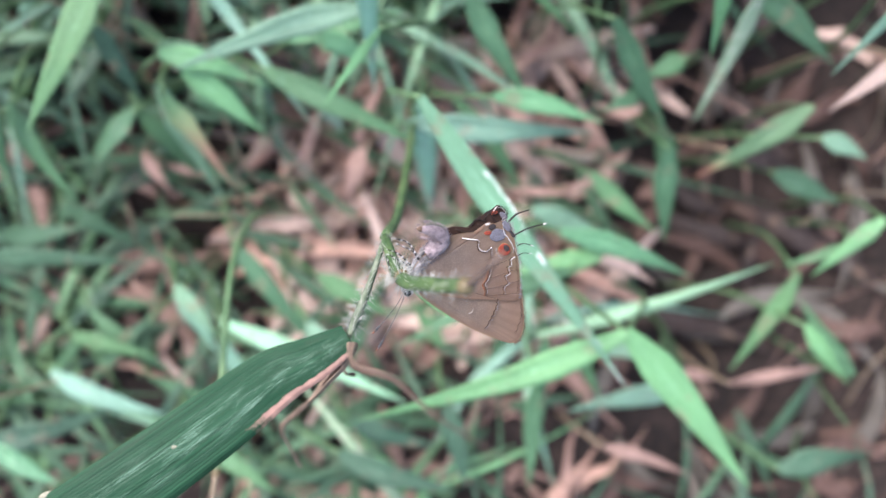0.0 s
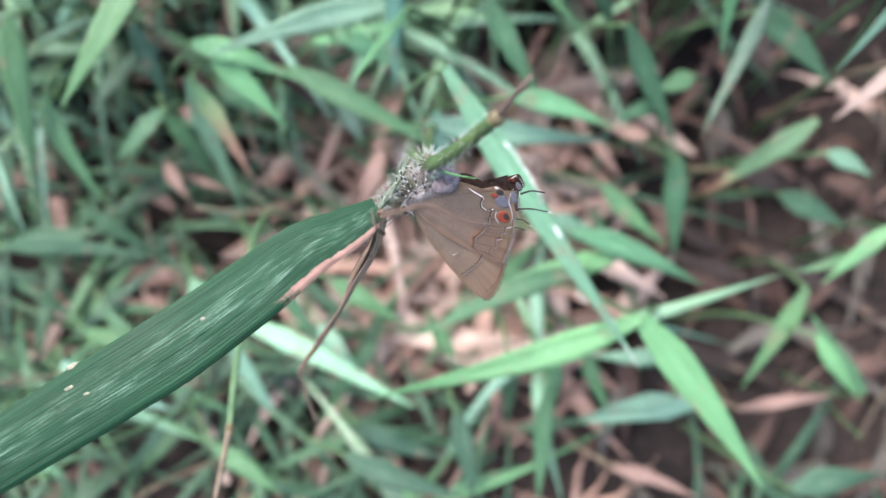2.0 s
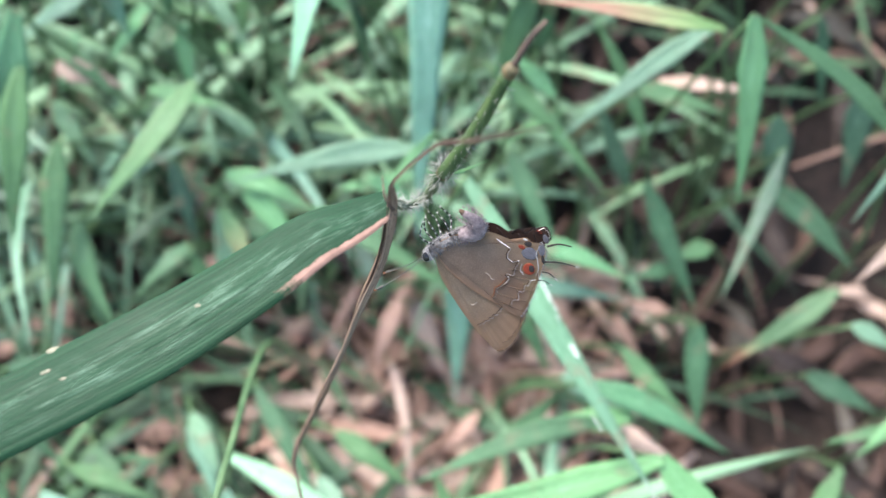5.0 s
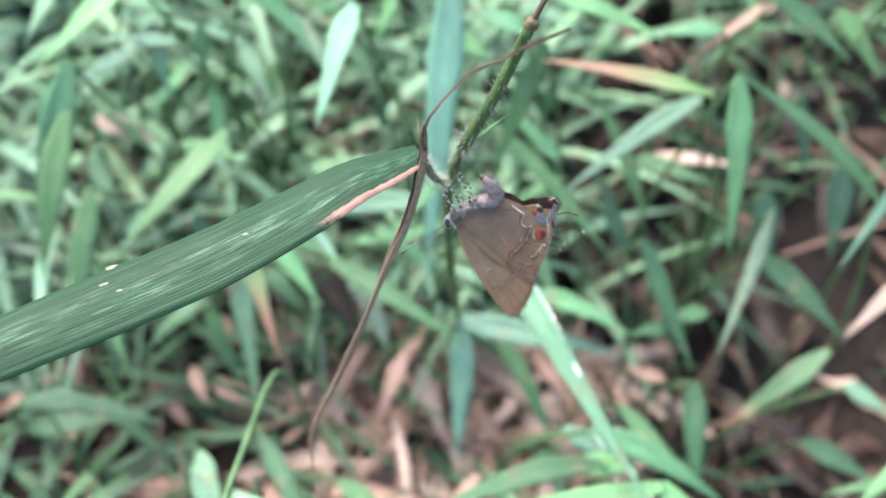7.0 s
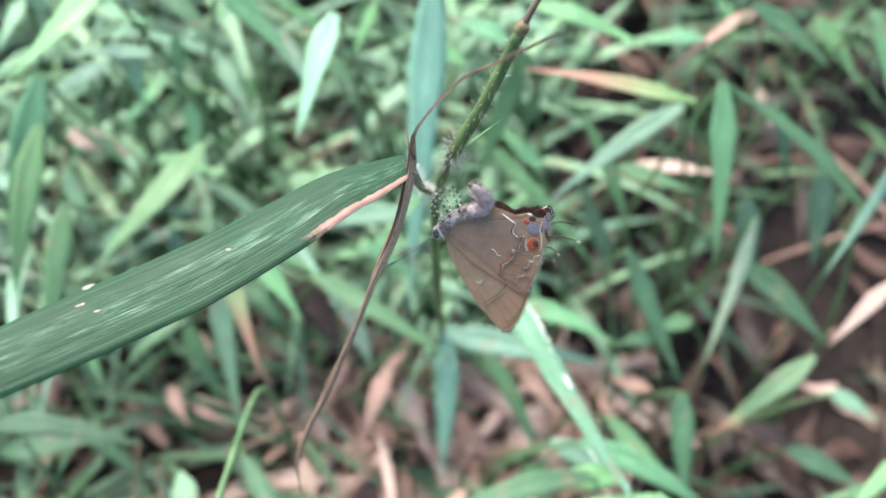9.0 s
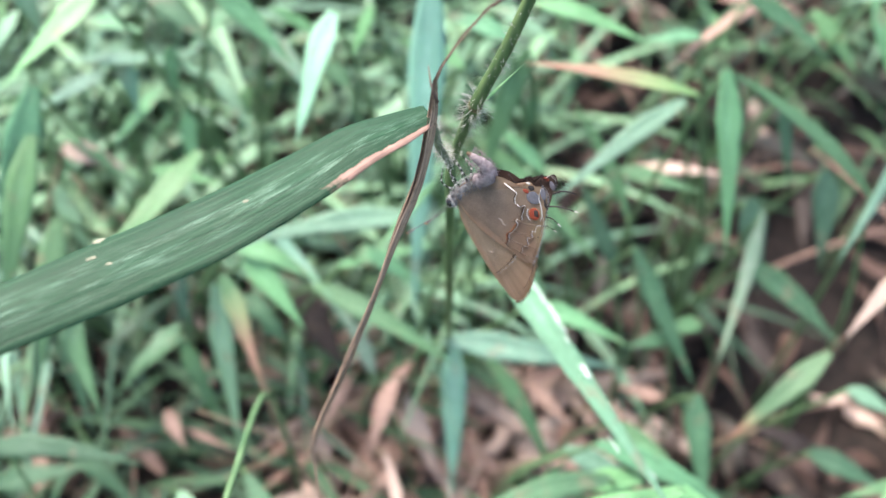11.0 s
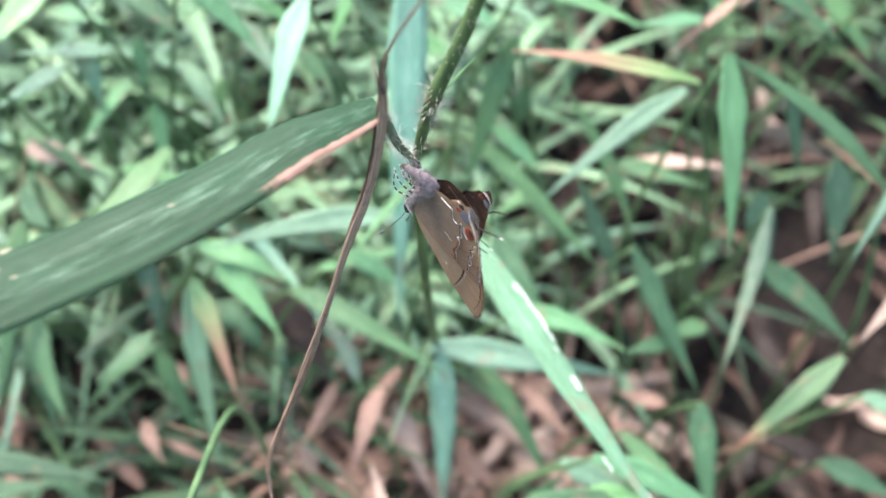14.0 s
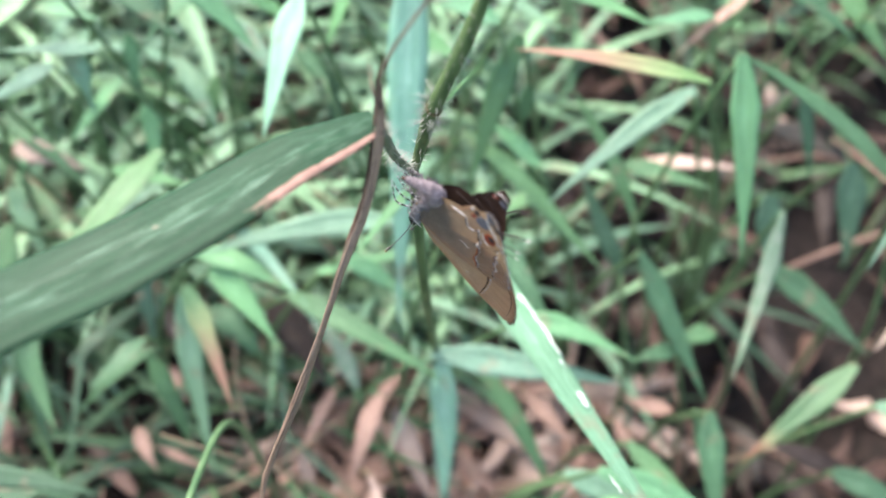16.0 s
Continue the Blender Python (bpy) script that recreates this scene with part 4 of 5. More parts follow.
def stalks():
    """Thin stalks, green and dry, that lean through the thicket."""
    d = random.Random(77)
    makes = []
    for i in range(12):
        h, lean, turn = 0.05 + 0.007 * i, d.uniform(0.2, 1.3), d.uniform(0, 6.28)
        way = Vector((math.cos(turn) * lean, math.sin(turn) * lean, 1)).normalized()
        bend = Vector((d.uniform(-0.01, 0.01), d.uniform(-0.01, 0.01), -0.006 * lean))
        line = spline([Vector((0, 0, -0.003)), way * h * 0.5 - bend, way * h + bend], 10)
        ob = part("stalk", tube(bmesh.new(), line, lambda s: 0.0009 - 0.0006 * s, 5), CULM_DRY if i % 3 else CULM)
        tagged(ob, "thin dry tan stalk leaning in the thicket" if i % 3 else "thin green stalk leaning in the thicket", "stalk", "stalks of the thicket")
        makes.append(ob)
    for n in range(150):
        x, y = d.uniform(-0.26, 0.28), d.uniform(-0.10, 0.42)
        while x > 0.03 and y < 0.24 and d.random() < 0.7:
            x, y = d.uniform(-0.26, 0.28), d.uniform(-0.10, 0.42)
        m = Matrix.Translation((x, y, ground_z(x, y))) @ Matrix.Rotation(d.uniform(0, 6.28), 4, "Z")
        if n < len(makes):
            makes[n].matrix_basis = m
        else:
            copy_thing(makes[n % len(makes)], m)


def tall_stalk():
    """A bare green stalk that leans out of the thicket, jointed near its top."""
    root = Vector((-0.0475, 0.0720, ground_z(-0.0475, 0.0720) - 0.003))
    thing = new("grass_stalk")
    thing.location = root
    line = [p - root for p in spline([root, (-0.0473, 0.0680, 0.0600), (-0.0459, 0.0520, 0.1090), (-0.0447, 0.0180, 0.1325), (-0.0442, 0.0043, 0.1398)], 30)]
    part("culm", tube(bmesh.new(), line, lambda s: 0.0009 - 0.0002 * s, 8), CULM, thing)
    end, way = line[-1], (line[-1] - line[-2]).normalized()
    part("joint", tube(bmesh.new(), [end + way * k * 0.0006 for k in (-1.5, -0.7, 0, 0.7, 1.5)], lambda s: 0.0006 + 0.0005 * math.sin(3.14 * s), 8), NODE_BROWN, thing, "brown swollen joint")
    part("dry_top", tube(bmesh.new(), spline([end, end + Vector((-0.0012, -0.0090, 0.0020)), end + Vector((-0.0030, -0.0170, 0.0010))], 10), lambda s: 0.0007 - 0.0003 * s, 6), CULM_DRY, thing, "dry tan end of the stalk")
    tagged(thing, "tall bare green grass stalk with a brown joint and dry end", "grass")


def hollow():
    """Dead leaves in the hollow beside the tufts, the shade there put into their colour."""
    d = random.Random(88)
    makes = []
    for i in range(8):
        length = d.uniform(0.03, 0.07)
        line = [Vector((length * (s - 0.5), 0.004 * math.sin(4 * s + i), 0.002 + 0.006 * math.sin(3.1 * s))) for s in (k / 8 for k in range(9))]
        ob = part("rotten_leaf", ribbon(bmesh.new(), line, d.uniform(0.006, 0.014), Vector((0, d.uniform(-0.6, 0.6), 1)), keel=d.uniform(-0.5, 0.8), wave=0.3, phase=i, across=4, twist=d.uniform(-2, 2)), LOOKS[("rust", "deaddim", "rust", "drygrey")[i % 4]])
        tagged(ob, "brown dead leaf in the hollow, darkened for the shade there", "dead leaf", "rotten leaves in the hollow")
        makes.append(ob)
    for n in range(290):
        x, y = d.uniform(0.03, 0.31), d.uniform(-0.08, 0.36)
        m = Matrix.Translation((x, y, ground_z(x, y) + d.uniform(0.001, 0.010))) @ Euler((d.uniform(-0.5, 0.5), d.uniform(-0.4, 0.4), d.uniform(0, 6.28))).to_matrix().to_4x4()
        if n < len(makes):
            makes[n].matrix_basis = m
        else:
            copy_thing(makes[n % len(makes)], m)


def understory():
    """Countless low leaves and crumbs of litter, joined."""
    d = random.Random(9)
    bm = bmesh.new()
    for k in range(3400):
        x, y = d.gauss(0, 0.28), 0.15 + d.gauss(0, 0.28)
        z = ground_z(x, y) + d.uniform(0.002, 0.055)
        if x > 0.03 and y < 0.2 and d.random() < 0.80 or z - ground_z(x, y) > 0.03 and (x > 0.0 or y < 0.1):
            continue
        a, length = d.uniform(0, 6.28), d.uniform(0.025, 0.06)
        b = Vector((x, y, z))
        tip = b + Vector((math.cos(a), math.sin(a), d.uniform(-0.3, 0.5))) * length
        width = d.uniform(0.0028, 0.0065)
        if not open_hollow(x, y) or k % 4 == 0:
            ribbon(bm, leaf_line(b, tip, 0.1, 5), width, Vector((0, 0, 1)), keel=0.25, across=2)
    ob = part("low_grass", bm, LOOKS["fill"])
    tagged(ob, "dense low dark-green grass leaves over the soil", "grass", kind="stuff")
    bm = bmesh.new()
    for _ in range(1000):
        x, y = d.uniform(-0.30, 0.05), d.uniform(0.13, 0.50)
        b = Vector((x, y, ground_z(x, y) + d.uniform(0.012, 0.062)))
        a, length = d.uniform(0, 6.28), d.uniform(0.040, 0.090)
        tip = b + Vector((math.cos(a), math.sin(a), d.uniform(-0.5, 0.5))) * length
        width, face, turn = d.uniform(0.0026, 0.0074), Vector((d.uniform(-0.3, 0.3), 0, 1)), d.uniform(-0.8, 0.8)
        if math.hypot((x + 0.125) / 0.20, (y - 0.31) / 0.21) < 1.12 + 0.35 * noise.noise((x * 18, y * 18, 7)):
            ribbon(bm, leaf_line(b, tip, 0.12, 6), width, face, keel=0.25, across=2, twist=turn)
    ob = part("tall_grass", bm, LOOKS["fillpale"])
    tagged(ob, "dense tangle of narrow pale-green grass leaves", "grass", kind="stuff")
    bm = bmesh.new()
    for _ in range(1700):
        x, y = d.gauss(-0.01, 0.20), 0.13 + d.gauss(0, 0.22)
        if x > 0.055 and y < 0.24 and d.random() < 0.85 or x < -0.06 and d.random() < 0.3:
            continue
        b = Vector((x, y, ground_z(x, y) + d.uniform(0.0, 0.006)))
        a, length = d.uniform(0, 6.28), d.uniform(0.008, 0.035)
        tip = b + Vector((math.cos(a), math.sin(a), d.uniform(-0.1, 0.25))) * length
        ribbon(bm, leaf_line(b, tip, 0.1, 4), d.uniform(0.002, 0.009), Vector((d.uniform(-0.5, 0.5), d.uniform(-0.5, 0.5), 1)), keel=0.4, wave=0.2, phase=a, across=2)
    for _ in range(90):
        x, y = d.gauss(0, 0.16), 0.12 + d.gauss(0, 0.16)
        p = Vector((x, y, ground_z(x, y) + d.uniform(0.002, 0.045)))
        a, length = d.uniform(0, 6.28), d.uniform(0.02, 0.06)
        q = p + Vector((math.cos(a), math.sin(a), d.uniform(-0.25, 0.25))) * length
        q.z = max(q.z, ground_z(q.x, q.y))
        tube(bm, spline([p, p.lerp(q, 0.5) + Vector((0, 0, d.uniform(0, 0.006))), q], 5), d.uniform(0.0003, 0.0009), 4)
    ob = part("leaf_litter", bm, LOOKS["litter"])
    tagged(ob, "crumbled brown leaf litter and dry stalk bits", "leaf litter", kind="stuff")


def meadow():
    """Grass that goes on round the thicket."""
    d = random.Random(31)
    verts, faces = [], []
    for _ in range(30000):
        r, a = 0.45 + 5.0 * d.random() ** 1.25, d.uniform(0, 6.28)
        x, y = r * math.cos(a), 0.15 + r * math.sin(a)
        z, t, length, w = ground_z(x, y), d.uniform(0, 6.28), d.uniform(0.06, 0.16), d.uniform(0.005, 0.010)
        c, s, lift = math.cos(t), math.sin(t), d.uniform(0.3, 1.2)
        k = len(verts)
        for f, half in ((0.0, 0.3), (0.35, 1.0), (0.7, 0.75), (1.0, 0.05)):
            px, py = x + c * length * f * 0.8, y + s * length * f * 0.8
            pz = z + length * lift * (f - 0.55 * f * f)
            verts += [(px - s * w * half / 2, py + c * w * half / 2, pz), (px + s * w * half / 2, py - c * w * half / 2, pz)]
        faces += [(k + 2 * i, k + 2 * i + 1, k + 2 * i + 3, k + 2 * i + 2) for i in range(3)]
    me = bpy.data.meshes.new("meadow_grass")
    me.from_pydata(verts, [], faces)
    me.materials.append(LOOKS["fill"])
    tagged(new("meadow_grass", me), "loose green grass going on round the thicket", "grass", kind="stuff")


# ---- the host grass that the butterfly clings to ----
def hairs(points, radius, count, length, seed, spread=1.0):
    """Short stiff pale hairs round a stem."""
    d = random.Random(seed)
    bm = bmesh.new()
    n = len(points) - 1
    for _ in range(count):
        i = d.randrange(n)
        p = points[i].lerp(points[i + 1], d.random())
        axis = (points[i + 1] - points[i]).normalized()
        a = d.uniform(0, 6.28)
        side = axis.orthogonal().normalized()
        out = math.cos(a) * side + math.sin(a) * axis.cross(side)
        way = (out + axis * d.uniform(-0.2, 0.7) * spread).normalized()
        p0, far = p + out * radius * 0.9, length * d.uniform(0.5, 1.2)
        bend = Vector((d.uniform(-0.2, 0.2), d.uniform(-0.2, 0.2), d.uniform(-0.3, 0.1))) * far
        tube(bm, [p0, p0 + way * far * 0.5 + bend * 0.25, p0 + way * far + bend], lambda s: 0.000050 - 0.000034 * s, 3)
    return bm


def host_plant():
    root = Vector(HOST["root"])
    thing = new("host_grass")
    thing.location = root
    def own(key, n):
        return [p - root for p in spline(HOST[key], n)]
    culm = own("culm", 24)
    part("culm", tube(bmesh.new(), culm, lambda s: 0.0011 - 0.0002 * s, 8), HOST_STEM, thing, "slender green culm")
    stem = own("stem", 20)
    shoot = part("shoot", tube(bmesh.new(), stem, lambda s: 0.0007 + 0.0013 * s if s < 0.30 else 0.00109 - 0.0003 * (s - 0.30), 12), HOST_STEM, thing, "hairy green shoot above the joint")
    part("hairs", hairs(stem, 0.0010, 200, 0.0012, 3), HAIR, shoot, "short stiff whitish hairs")
    part("hairs", hairs(stem[5:9], 0.0010, 120, 0.0023, 5), HAIR, shoot, "tuft of long whitish hairs by the joint")
    joint = [p - root for p in (Vector(HOST["stem"][1]) + (Vector(HOST["stem"][2]) - Vector(HOST["stem"][1])) * s for s in (0.0, 0.03, 0.06, 0.09, 0.12))]
    part("joint", tube(bmesh.new(), joint, lambda s: 0.00110 + 0.00012 * math.sin(3.14 * s), 12), NODE_BROWN, thing, "brown swollen joint")
    stick = own("stick", 10)
    top = stem[-1]
    along = (stem[-1] - stem[-2]).normalized()
    part("joint", tube(bmesh.new(), [top + along * k * 0.0005 for k in (-2, -1, 0, 1, 2)], lambda s: 0.00075 + 0.00035 * math.sin(3.14 * s), 12), NODE_BROWN, thing, "brown swollen joint")
    part("stick", tube(bmesh.new(), stick, lambda s: 0.00050 - 0.0002 * s, 6), STICK, thing, "thin dark dead tip of the shoot")
    bract = own("bract", 8)
    part("bract", ribbon(bmesh.new(), bract, 0.0007, Vector((0, -0.5, 0.8)), keel=0.5, across=2), LOOKS["bright"], thing, "small pointed light-green bract")
    sheath = own("sheath", 12)
    sh = part("sheath", tube(bmesh.new(), sheath, lambda s: (0.0006 + 0.0004 * s * s) * (1 if s < 0.85 else 1 - 3.5 * (s - 0.85)), 10, 0.75), SHEATH, thing, "bristly grey-green leaf sheath")
    part("hairs", hairs(sheath, 0.0007, 260, 0.0015, 4), HAIR, sh, "dense whitish bristles")
    # the big striped leaf
    line = own("leaf", 40)
    wide = HOST_WIDTH
    def profile(s):
        k = s * (len(wide) - 1)
        i = min(int(k), len(wide) - 2)
        return wide[i] + (wide[i + 1] - wide[i]) * (k - i)
    leaf = part("leaf_blade", ribbon(bmesh.new(), line, 0.0112, Vector(HOST_FACE), profile, keel=-0.13, wave=0.03, thick=0.0003, across=10, ragged=0.02), LOOKS["host"], thing, "broad dark-green striped leaf with a dried edge")
    for x, y, r in HOST_SCARS:
        near = min(leaf.data.vertices, key=lambda q: (q.co.x + root.x - x) ** 2 + (q.co.y + root.y - y) ** 2 - 0.0002 * q.co.z)
        bm = bmesh.new()
        bmesh.ops.create_uvsphere(bm, u_segments=10, v_segments=6, radius=1.0)
        for q in bm.verts:
            q.co.xy *= 1 + 0.35 * noise.noise(q.co * 2 + Vector((x * 900, 0, 0)))
        turn = Matrix.Rotation(radians(205), 4, "Z")
        bm.transform(Matrix.Translation((x - root.x, y - root.y, near.co.z)) @ turn @ Matrix.Diagonal((r * 1.6, r * 0.55, r * 0.12, 1)))
        part("scar", bm, SCAR, leaf, "pale corky scar")
    # the withered leaf that hangs from the collar
    dry = own("dry", 40)
    def slim(s):
        if s < 0.42:
            return 0.08 + 0.45 * s
        if s < 0.52:
            return 0.28 + 7.0 * (s - 0.42)
        return max(0.13, 1.0 - (abs(s - 0.62) / 0.40) ** 2.2) * (1 + 0.34 * noise.noise((s * 19, 0, 0)) + 0.16 * noise.noise((s * 52, 3, 0)))
    part("withered_blade", ribbon(bmesh.new(), dry, 0.0016, Vector((0.25, -0.8, 0.6)), slim, keel=0.9, wave=0.9, thick=0.0005, across=8, twist=6.8, ragged=0.3), LOOKS["hostdry"], thing, "withered brown twisted leaf hanging down")
    for side in (-1, 1):
        fold = [p + Vector((side * 0.00018 + 0.00012 * noise.noise((i * 0.5, side, 0)), -0.00030, 0.00015)) for i, p in enumerate(dry)][18:37]
        part("fold", tube(bmesh.new(), fold, lambda s: 0.00020 * math.sin(3.1 * (0.04 + 0.92 * s)) + 0.00005 * noise.noise((s * 30, side, 1)), 6), LOOKS["hostdry"], thing, "rolled edge of the withered leaf")
    spur = own("spur", 8)
    part("spur", tube(bmesh.new(), spur, lambda s: 0.00032 - 0.00025 * s, 6), LOOKS["hostdry"], thing, "thin dark broken tip")
    tagged(thing, "hairy grass stem with a striped green leaf and a hanging withered leaf", "grass")
    return thing


# ---- the butterfly: x to its rear, y to its right side, z below its belly, in millimetres ----
def wing(name, root, outline, y, bulge, material, parent, lean=0.0, label=""):
    """A wing as rings from its root to its margin, slightly bulged."""
    pts = spline([Vector((u, 0, v)) for u, v in outline], 72)
    r0 = Vector((root[0], 0, root[1]))
    bm = bmesh.new()
    uv = bm.loops.layers.uv.verify()
    rows, n, steps = [], len(pts) - 1, 12
    for j in range(1, steps + 1):
        r = j / steps
        row = []
        for i, p in enumerate(pts):
            q = r0 + (p - r0) * r
            flutter = 0.10 * r * r * math.sin(i / n * 40) if 0.05 < i / n < 0.95 else 0
            off = y + bulge * math.sin(math.pi * r * 0.8) + lean * max(0.0, q.z + 4.0) * max(0.0, q.x) / 10 + flutter * 0.5
            row.append(bm.verts.new(Vector((q.x, off, q.z)) * 0.001))
        rows.append(row)
    for j in range(steps - 1):
        for i in range(n):
            f = bm.faces.new((rows[j][i + 1], rows[j][i], rows[j + 1][i], rows[j + 1][i + 1]))
            for loop, w in zip(f.loops, (((i + 1) / n, (j + 1) / steps), (i / n, (j + 1) / steps), (i / n, (j + 2) / steps), ((i + 1) / n, (j + 2) / steps))):
                loop[uv].uv = w
    return part(name, bm, material, parent, label)


def mark(points, y, width, material, parent, name="scale_line", wobble=0.0, n=28):
    """A thin raised line of scales on a wing."""
    pts = spline([Vector((u, 0, v)) for u, v in points], n)
    line = []
    for i, p in enumerate(pts):
        d = (pts[min(i + 1, n)] - pts[max(i - 1, 0)]).normalized()
        side = Vector((-d.z, 0, d.x))
        line.append((p + side * wobble * math.sin(i * 1.35) + Vector((0, y, 0))) * 0.001)
    return part(name, tube(bmesh.new(), line, lambda s: width * 0.0005 * (0.55 + 0.45 * math.sin(3.1 * min(1, 0.1 + 0.85 * s))), 6, 0.3), material, parent)


def dot(u, v, y, ru, rv, material, parent, name, turn=0.0):
    bm = bmesh.new()
    bmesh.ops.create_uvsphere(bm, u_segments=20, v_segments=10, radius=1.0)
    bm.transform(Matrix.Translation(Vector((u, y, v)) * 0.001) @ Matrix.Rotation(radians(turn), 4, "Y") @ Matrix.Diagonal((ru * 0.001, 0.00006, rv * 0.001, 1)))
    for vert in bm.verts:
        vert.co += 0.00008 * noise.noise(vert.co * 1500) * Vector((1, 0, 1))
    return part(name, bm, material, parent)


def butterfly():
    b = new("butterfly")
    fore = [(0.0, 0.0), (0.25, -2.6), (1.1, -5.4), (3.2, -9.4), (5.7, -13.3), (7.5, -15.6), (8.7, -16.5), (9.9, -16.2), (11.3, -14.4), (12.5, -11.4), (13.3, -8.2), (12.4, -4.8), (7, -1.6), (0.6, 0.5)]
    hind = [(0.0, -0.4), (2.2, -3.6), (5.2, -6.2), (8.6, -8.4), (11.2, -10.2), (12.3, -10.2), (13.4, -8.2), (14.4, -5.6), (15.1, -3.0), (15.6, -0.8), (15.7, 0.6), (15.0, 1.6), (13.9, 1.7), (13.0, 2.4), (12.0, 1.7), (10.4, 2.2), (8.6, 2.9), (6.6, 3.3), (4.3, 2.9), (1.2, 1.5)]
    far_hind = [(0.0, -0.4), (4.0, -2.6), (8.6, -4.4), (12.6, -4.6), (14.4, -3.4), (15.3, -1.2), (15.6, 0.6), (16.2, 1.5), (15.5, 2.7), (14.4, 2.1), (13.8, 2.7), (12.8, 1.9), (11.9, 2.5), (10.8, 2.0), (8.6, 3.3), (6.6, 3.6), (4.3, 3.2), (1.2, 1.5)]
    near_f = wing("forewing", (0, 0), fore, 0.18, 0.25, WING, b, label="brown forewing underside")
    near_h = wing("hindwing", (0, 0), hind, -0.02, 0.20, WING_HIND, b, label="brown hindwing underside with an orange eyespot and wavy lines")
    wing("forewing", (0, 0), fore, 0.42, 0.1, WING, b, label="brown other forewing")
    far_h = wing("hindwing", (0, 0), far_hind, 0.55, 0.1, WING_UP, b, lean=0.26, label="dark brown upper face of the other hindwing")
    # forewing marks
    band = [(9.5, -8.8), (9.0, -9.6), (8.1, -10.5), (7.1, -11.3), (5.9, -12.2)]
    mark(band, 0.06, 0.30, LINE_DARK, near_f, "dark_line", 0.10)
    mark([(u + 0.2, v - 0.22) for u, v in band], 0.20, 0.14, LINE_WHITE, near_f, "white_line", 0.10)
    mark([(12.4, -10.3), (11.9, -12.0), (11.0, -13.6), (9.4, -15.3)], 0.20, 0.13, LINE_DARK, near_f, "dark_line", 0.10)
    mark([(4.9, -8.8), (5.4, -8.9), (5.9, -8.4)], 0.26, 0.12, SCALE_PALE, near_f, "white_bar", 0.0, 6)
    # pale edge of the breast and of the forewing root
    mark([(-0.9, 0.2), (0.6, 1.7), (2.6, 2.9), (4.0, 3.2)], -0.22, 0.16, LINE_WHITE, b, "white_band", 0.06, 20)
    mark([(-0.9, 0.1), (-0.5, -0.9), (0.2, -2.2)], -0.10, 0.20, LINE_WHITE, b, "white_band", 0.04, 12)
    # hindwing marks
    y = -0.04
    mark([(9.0, 2.1), (9.9, 1.4), (10.9, 0.7)], y - 0.02, 0.19, LINE_WHITE, near_h, "white_line", 0.0, 14)
    main = [(10.9, 0.6), (10.5, -0.6), (11.2, -1.4), (12.1, -1.2), (11.5, -2.6), (11.3, -3.5), (10.3, -3.4), (10.6, -4.2), (9.7, -5.3), (9.0, -5.7), (8.9, -6.6), (8.5, -7.4)]
    mark([(u - 0.20, v + 0.02) for u, v in main], y, 0.23, LINE_DARK, near_h, "dark_line", 0.03, 70)
    mark(main, y - 0.04, 0.15, LINE_WHITE, near_h, "white_line", 0.03, 70)
    mark([(u - 0.42, v + 0.04) for u, v in main[7:]], y, 0.30, LINE_ORANGE, near_h, "orange_line", 0.03, 40)
    sub = [(14.2, -4.0), (13.5, -4.2), (13.2, -5.0), (12.7, -5.0), (12.5, -6.0), (11.8, -6.1), (11.8, -7.3), (11.0, -7.5), (10.6, -8.6)]
    mark(sub, y, 0.17, LINE_DARK, near_h, "dark_line", 0.04, 60)
    mark([(u + 0.2, v - 0.1) for u, v in sub], y - 0.04, 0.14, LINE_WHITE, near_h, "white_line", 0.04, 60)
    mark([(14.7, -2.8), (14.5, -4.2), (13.9, -5.6), (13.4, -7.4), (12.4, -9.3)], y, 0.11, LINE_DARK, near_h, "dark_line", 0.07, 50)
    mark([(14.9, -3.0), (14.7, -4.4), (14.1, -5.8)], y - 0.02, 0.09, LINE_WHITE, near_h, "white_line", 0.06, 30)
    mark([(7.2, -3.4), (7.8, -3.6), (8.1, -4.3), (8.6, -4.4)], y + 0.03, 0.11, SCALE_PALE, near_h, "white_bar", 0.03, 12)
    for a, e in (((9.4, -3.6), (14.8, -4.2)), ((9.5, -5.2), (14.2, -6.0)), ((8.8, -6.6), (13.5, -7.8)), ((8.2, -7.4), (12.6, -9.5)), ((10.4, -2.6), (13.0, -2.7)), ((7.0, -6.2), (9.6, -8.9))):
        mark([a, ((a[0] + e[0]) / 2 + 0.1, (a[1] + e[1]) / 2 - 0.08), e], y + 0.05, 0.07, VEIN, near_h, "vein", 0.03, 14)
    dot(13.6, 0.0, y - 0.02, 1.15, 0.95, SPOT_BLUE, near_h, "blue_grey_patch", 20)
    dot(13.5, -2.4, y - 0.05, 0.88, 0.95, LINE_ORANGE, near_h, "orange_ring")
    dot(13.5, -2.4, y - 0.08, 0.82, 0.92, SPOT_RED, near_h, "red_eyespot")
    dot(13.85, -2.3, y - 0.13, 0.40, 0.55, SPOT_BLACK, near_h, "black_pupil")
    dot(12.5, 1.0, y - 0.06, 0.50, 0.30, SPOT_RED, near_h, "red_spot", 25)
    dot(13.4, 1.5, y - 0.10, 0.52, 0.40, SPOT_BLACK, near_h, "black_spot", 15)
    dot(13.0, 2.2, y - 0.12, 0.36, 0.16, LINE_WHITE, near_h, "white_spot", 20)
    mark([(14.9, 1.2), (14.5, 0.0), (14.7, -1.2), (14.75, -2.6), (14.4, -3.4)], y - 0.08, 0.17, LINE_WHITE, near_h, "white_line", 0.02, 24)
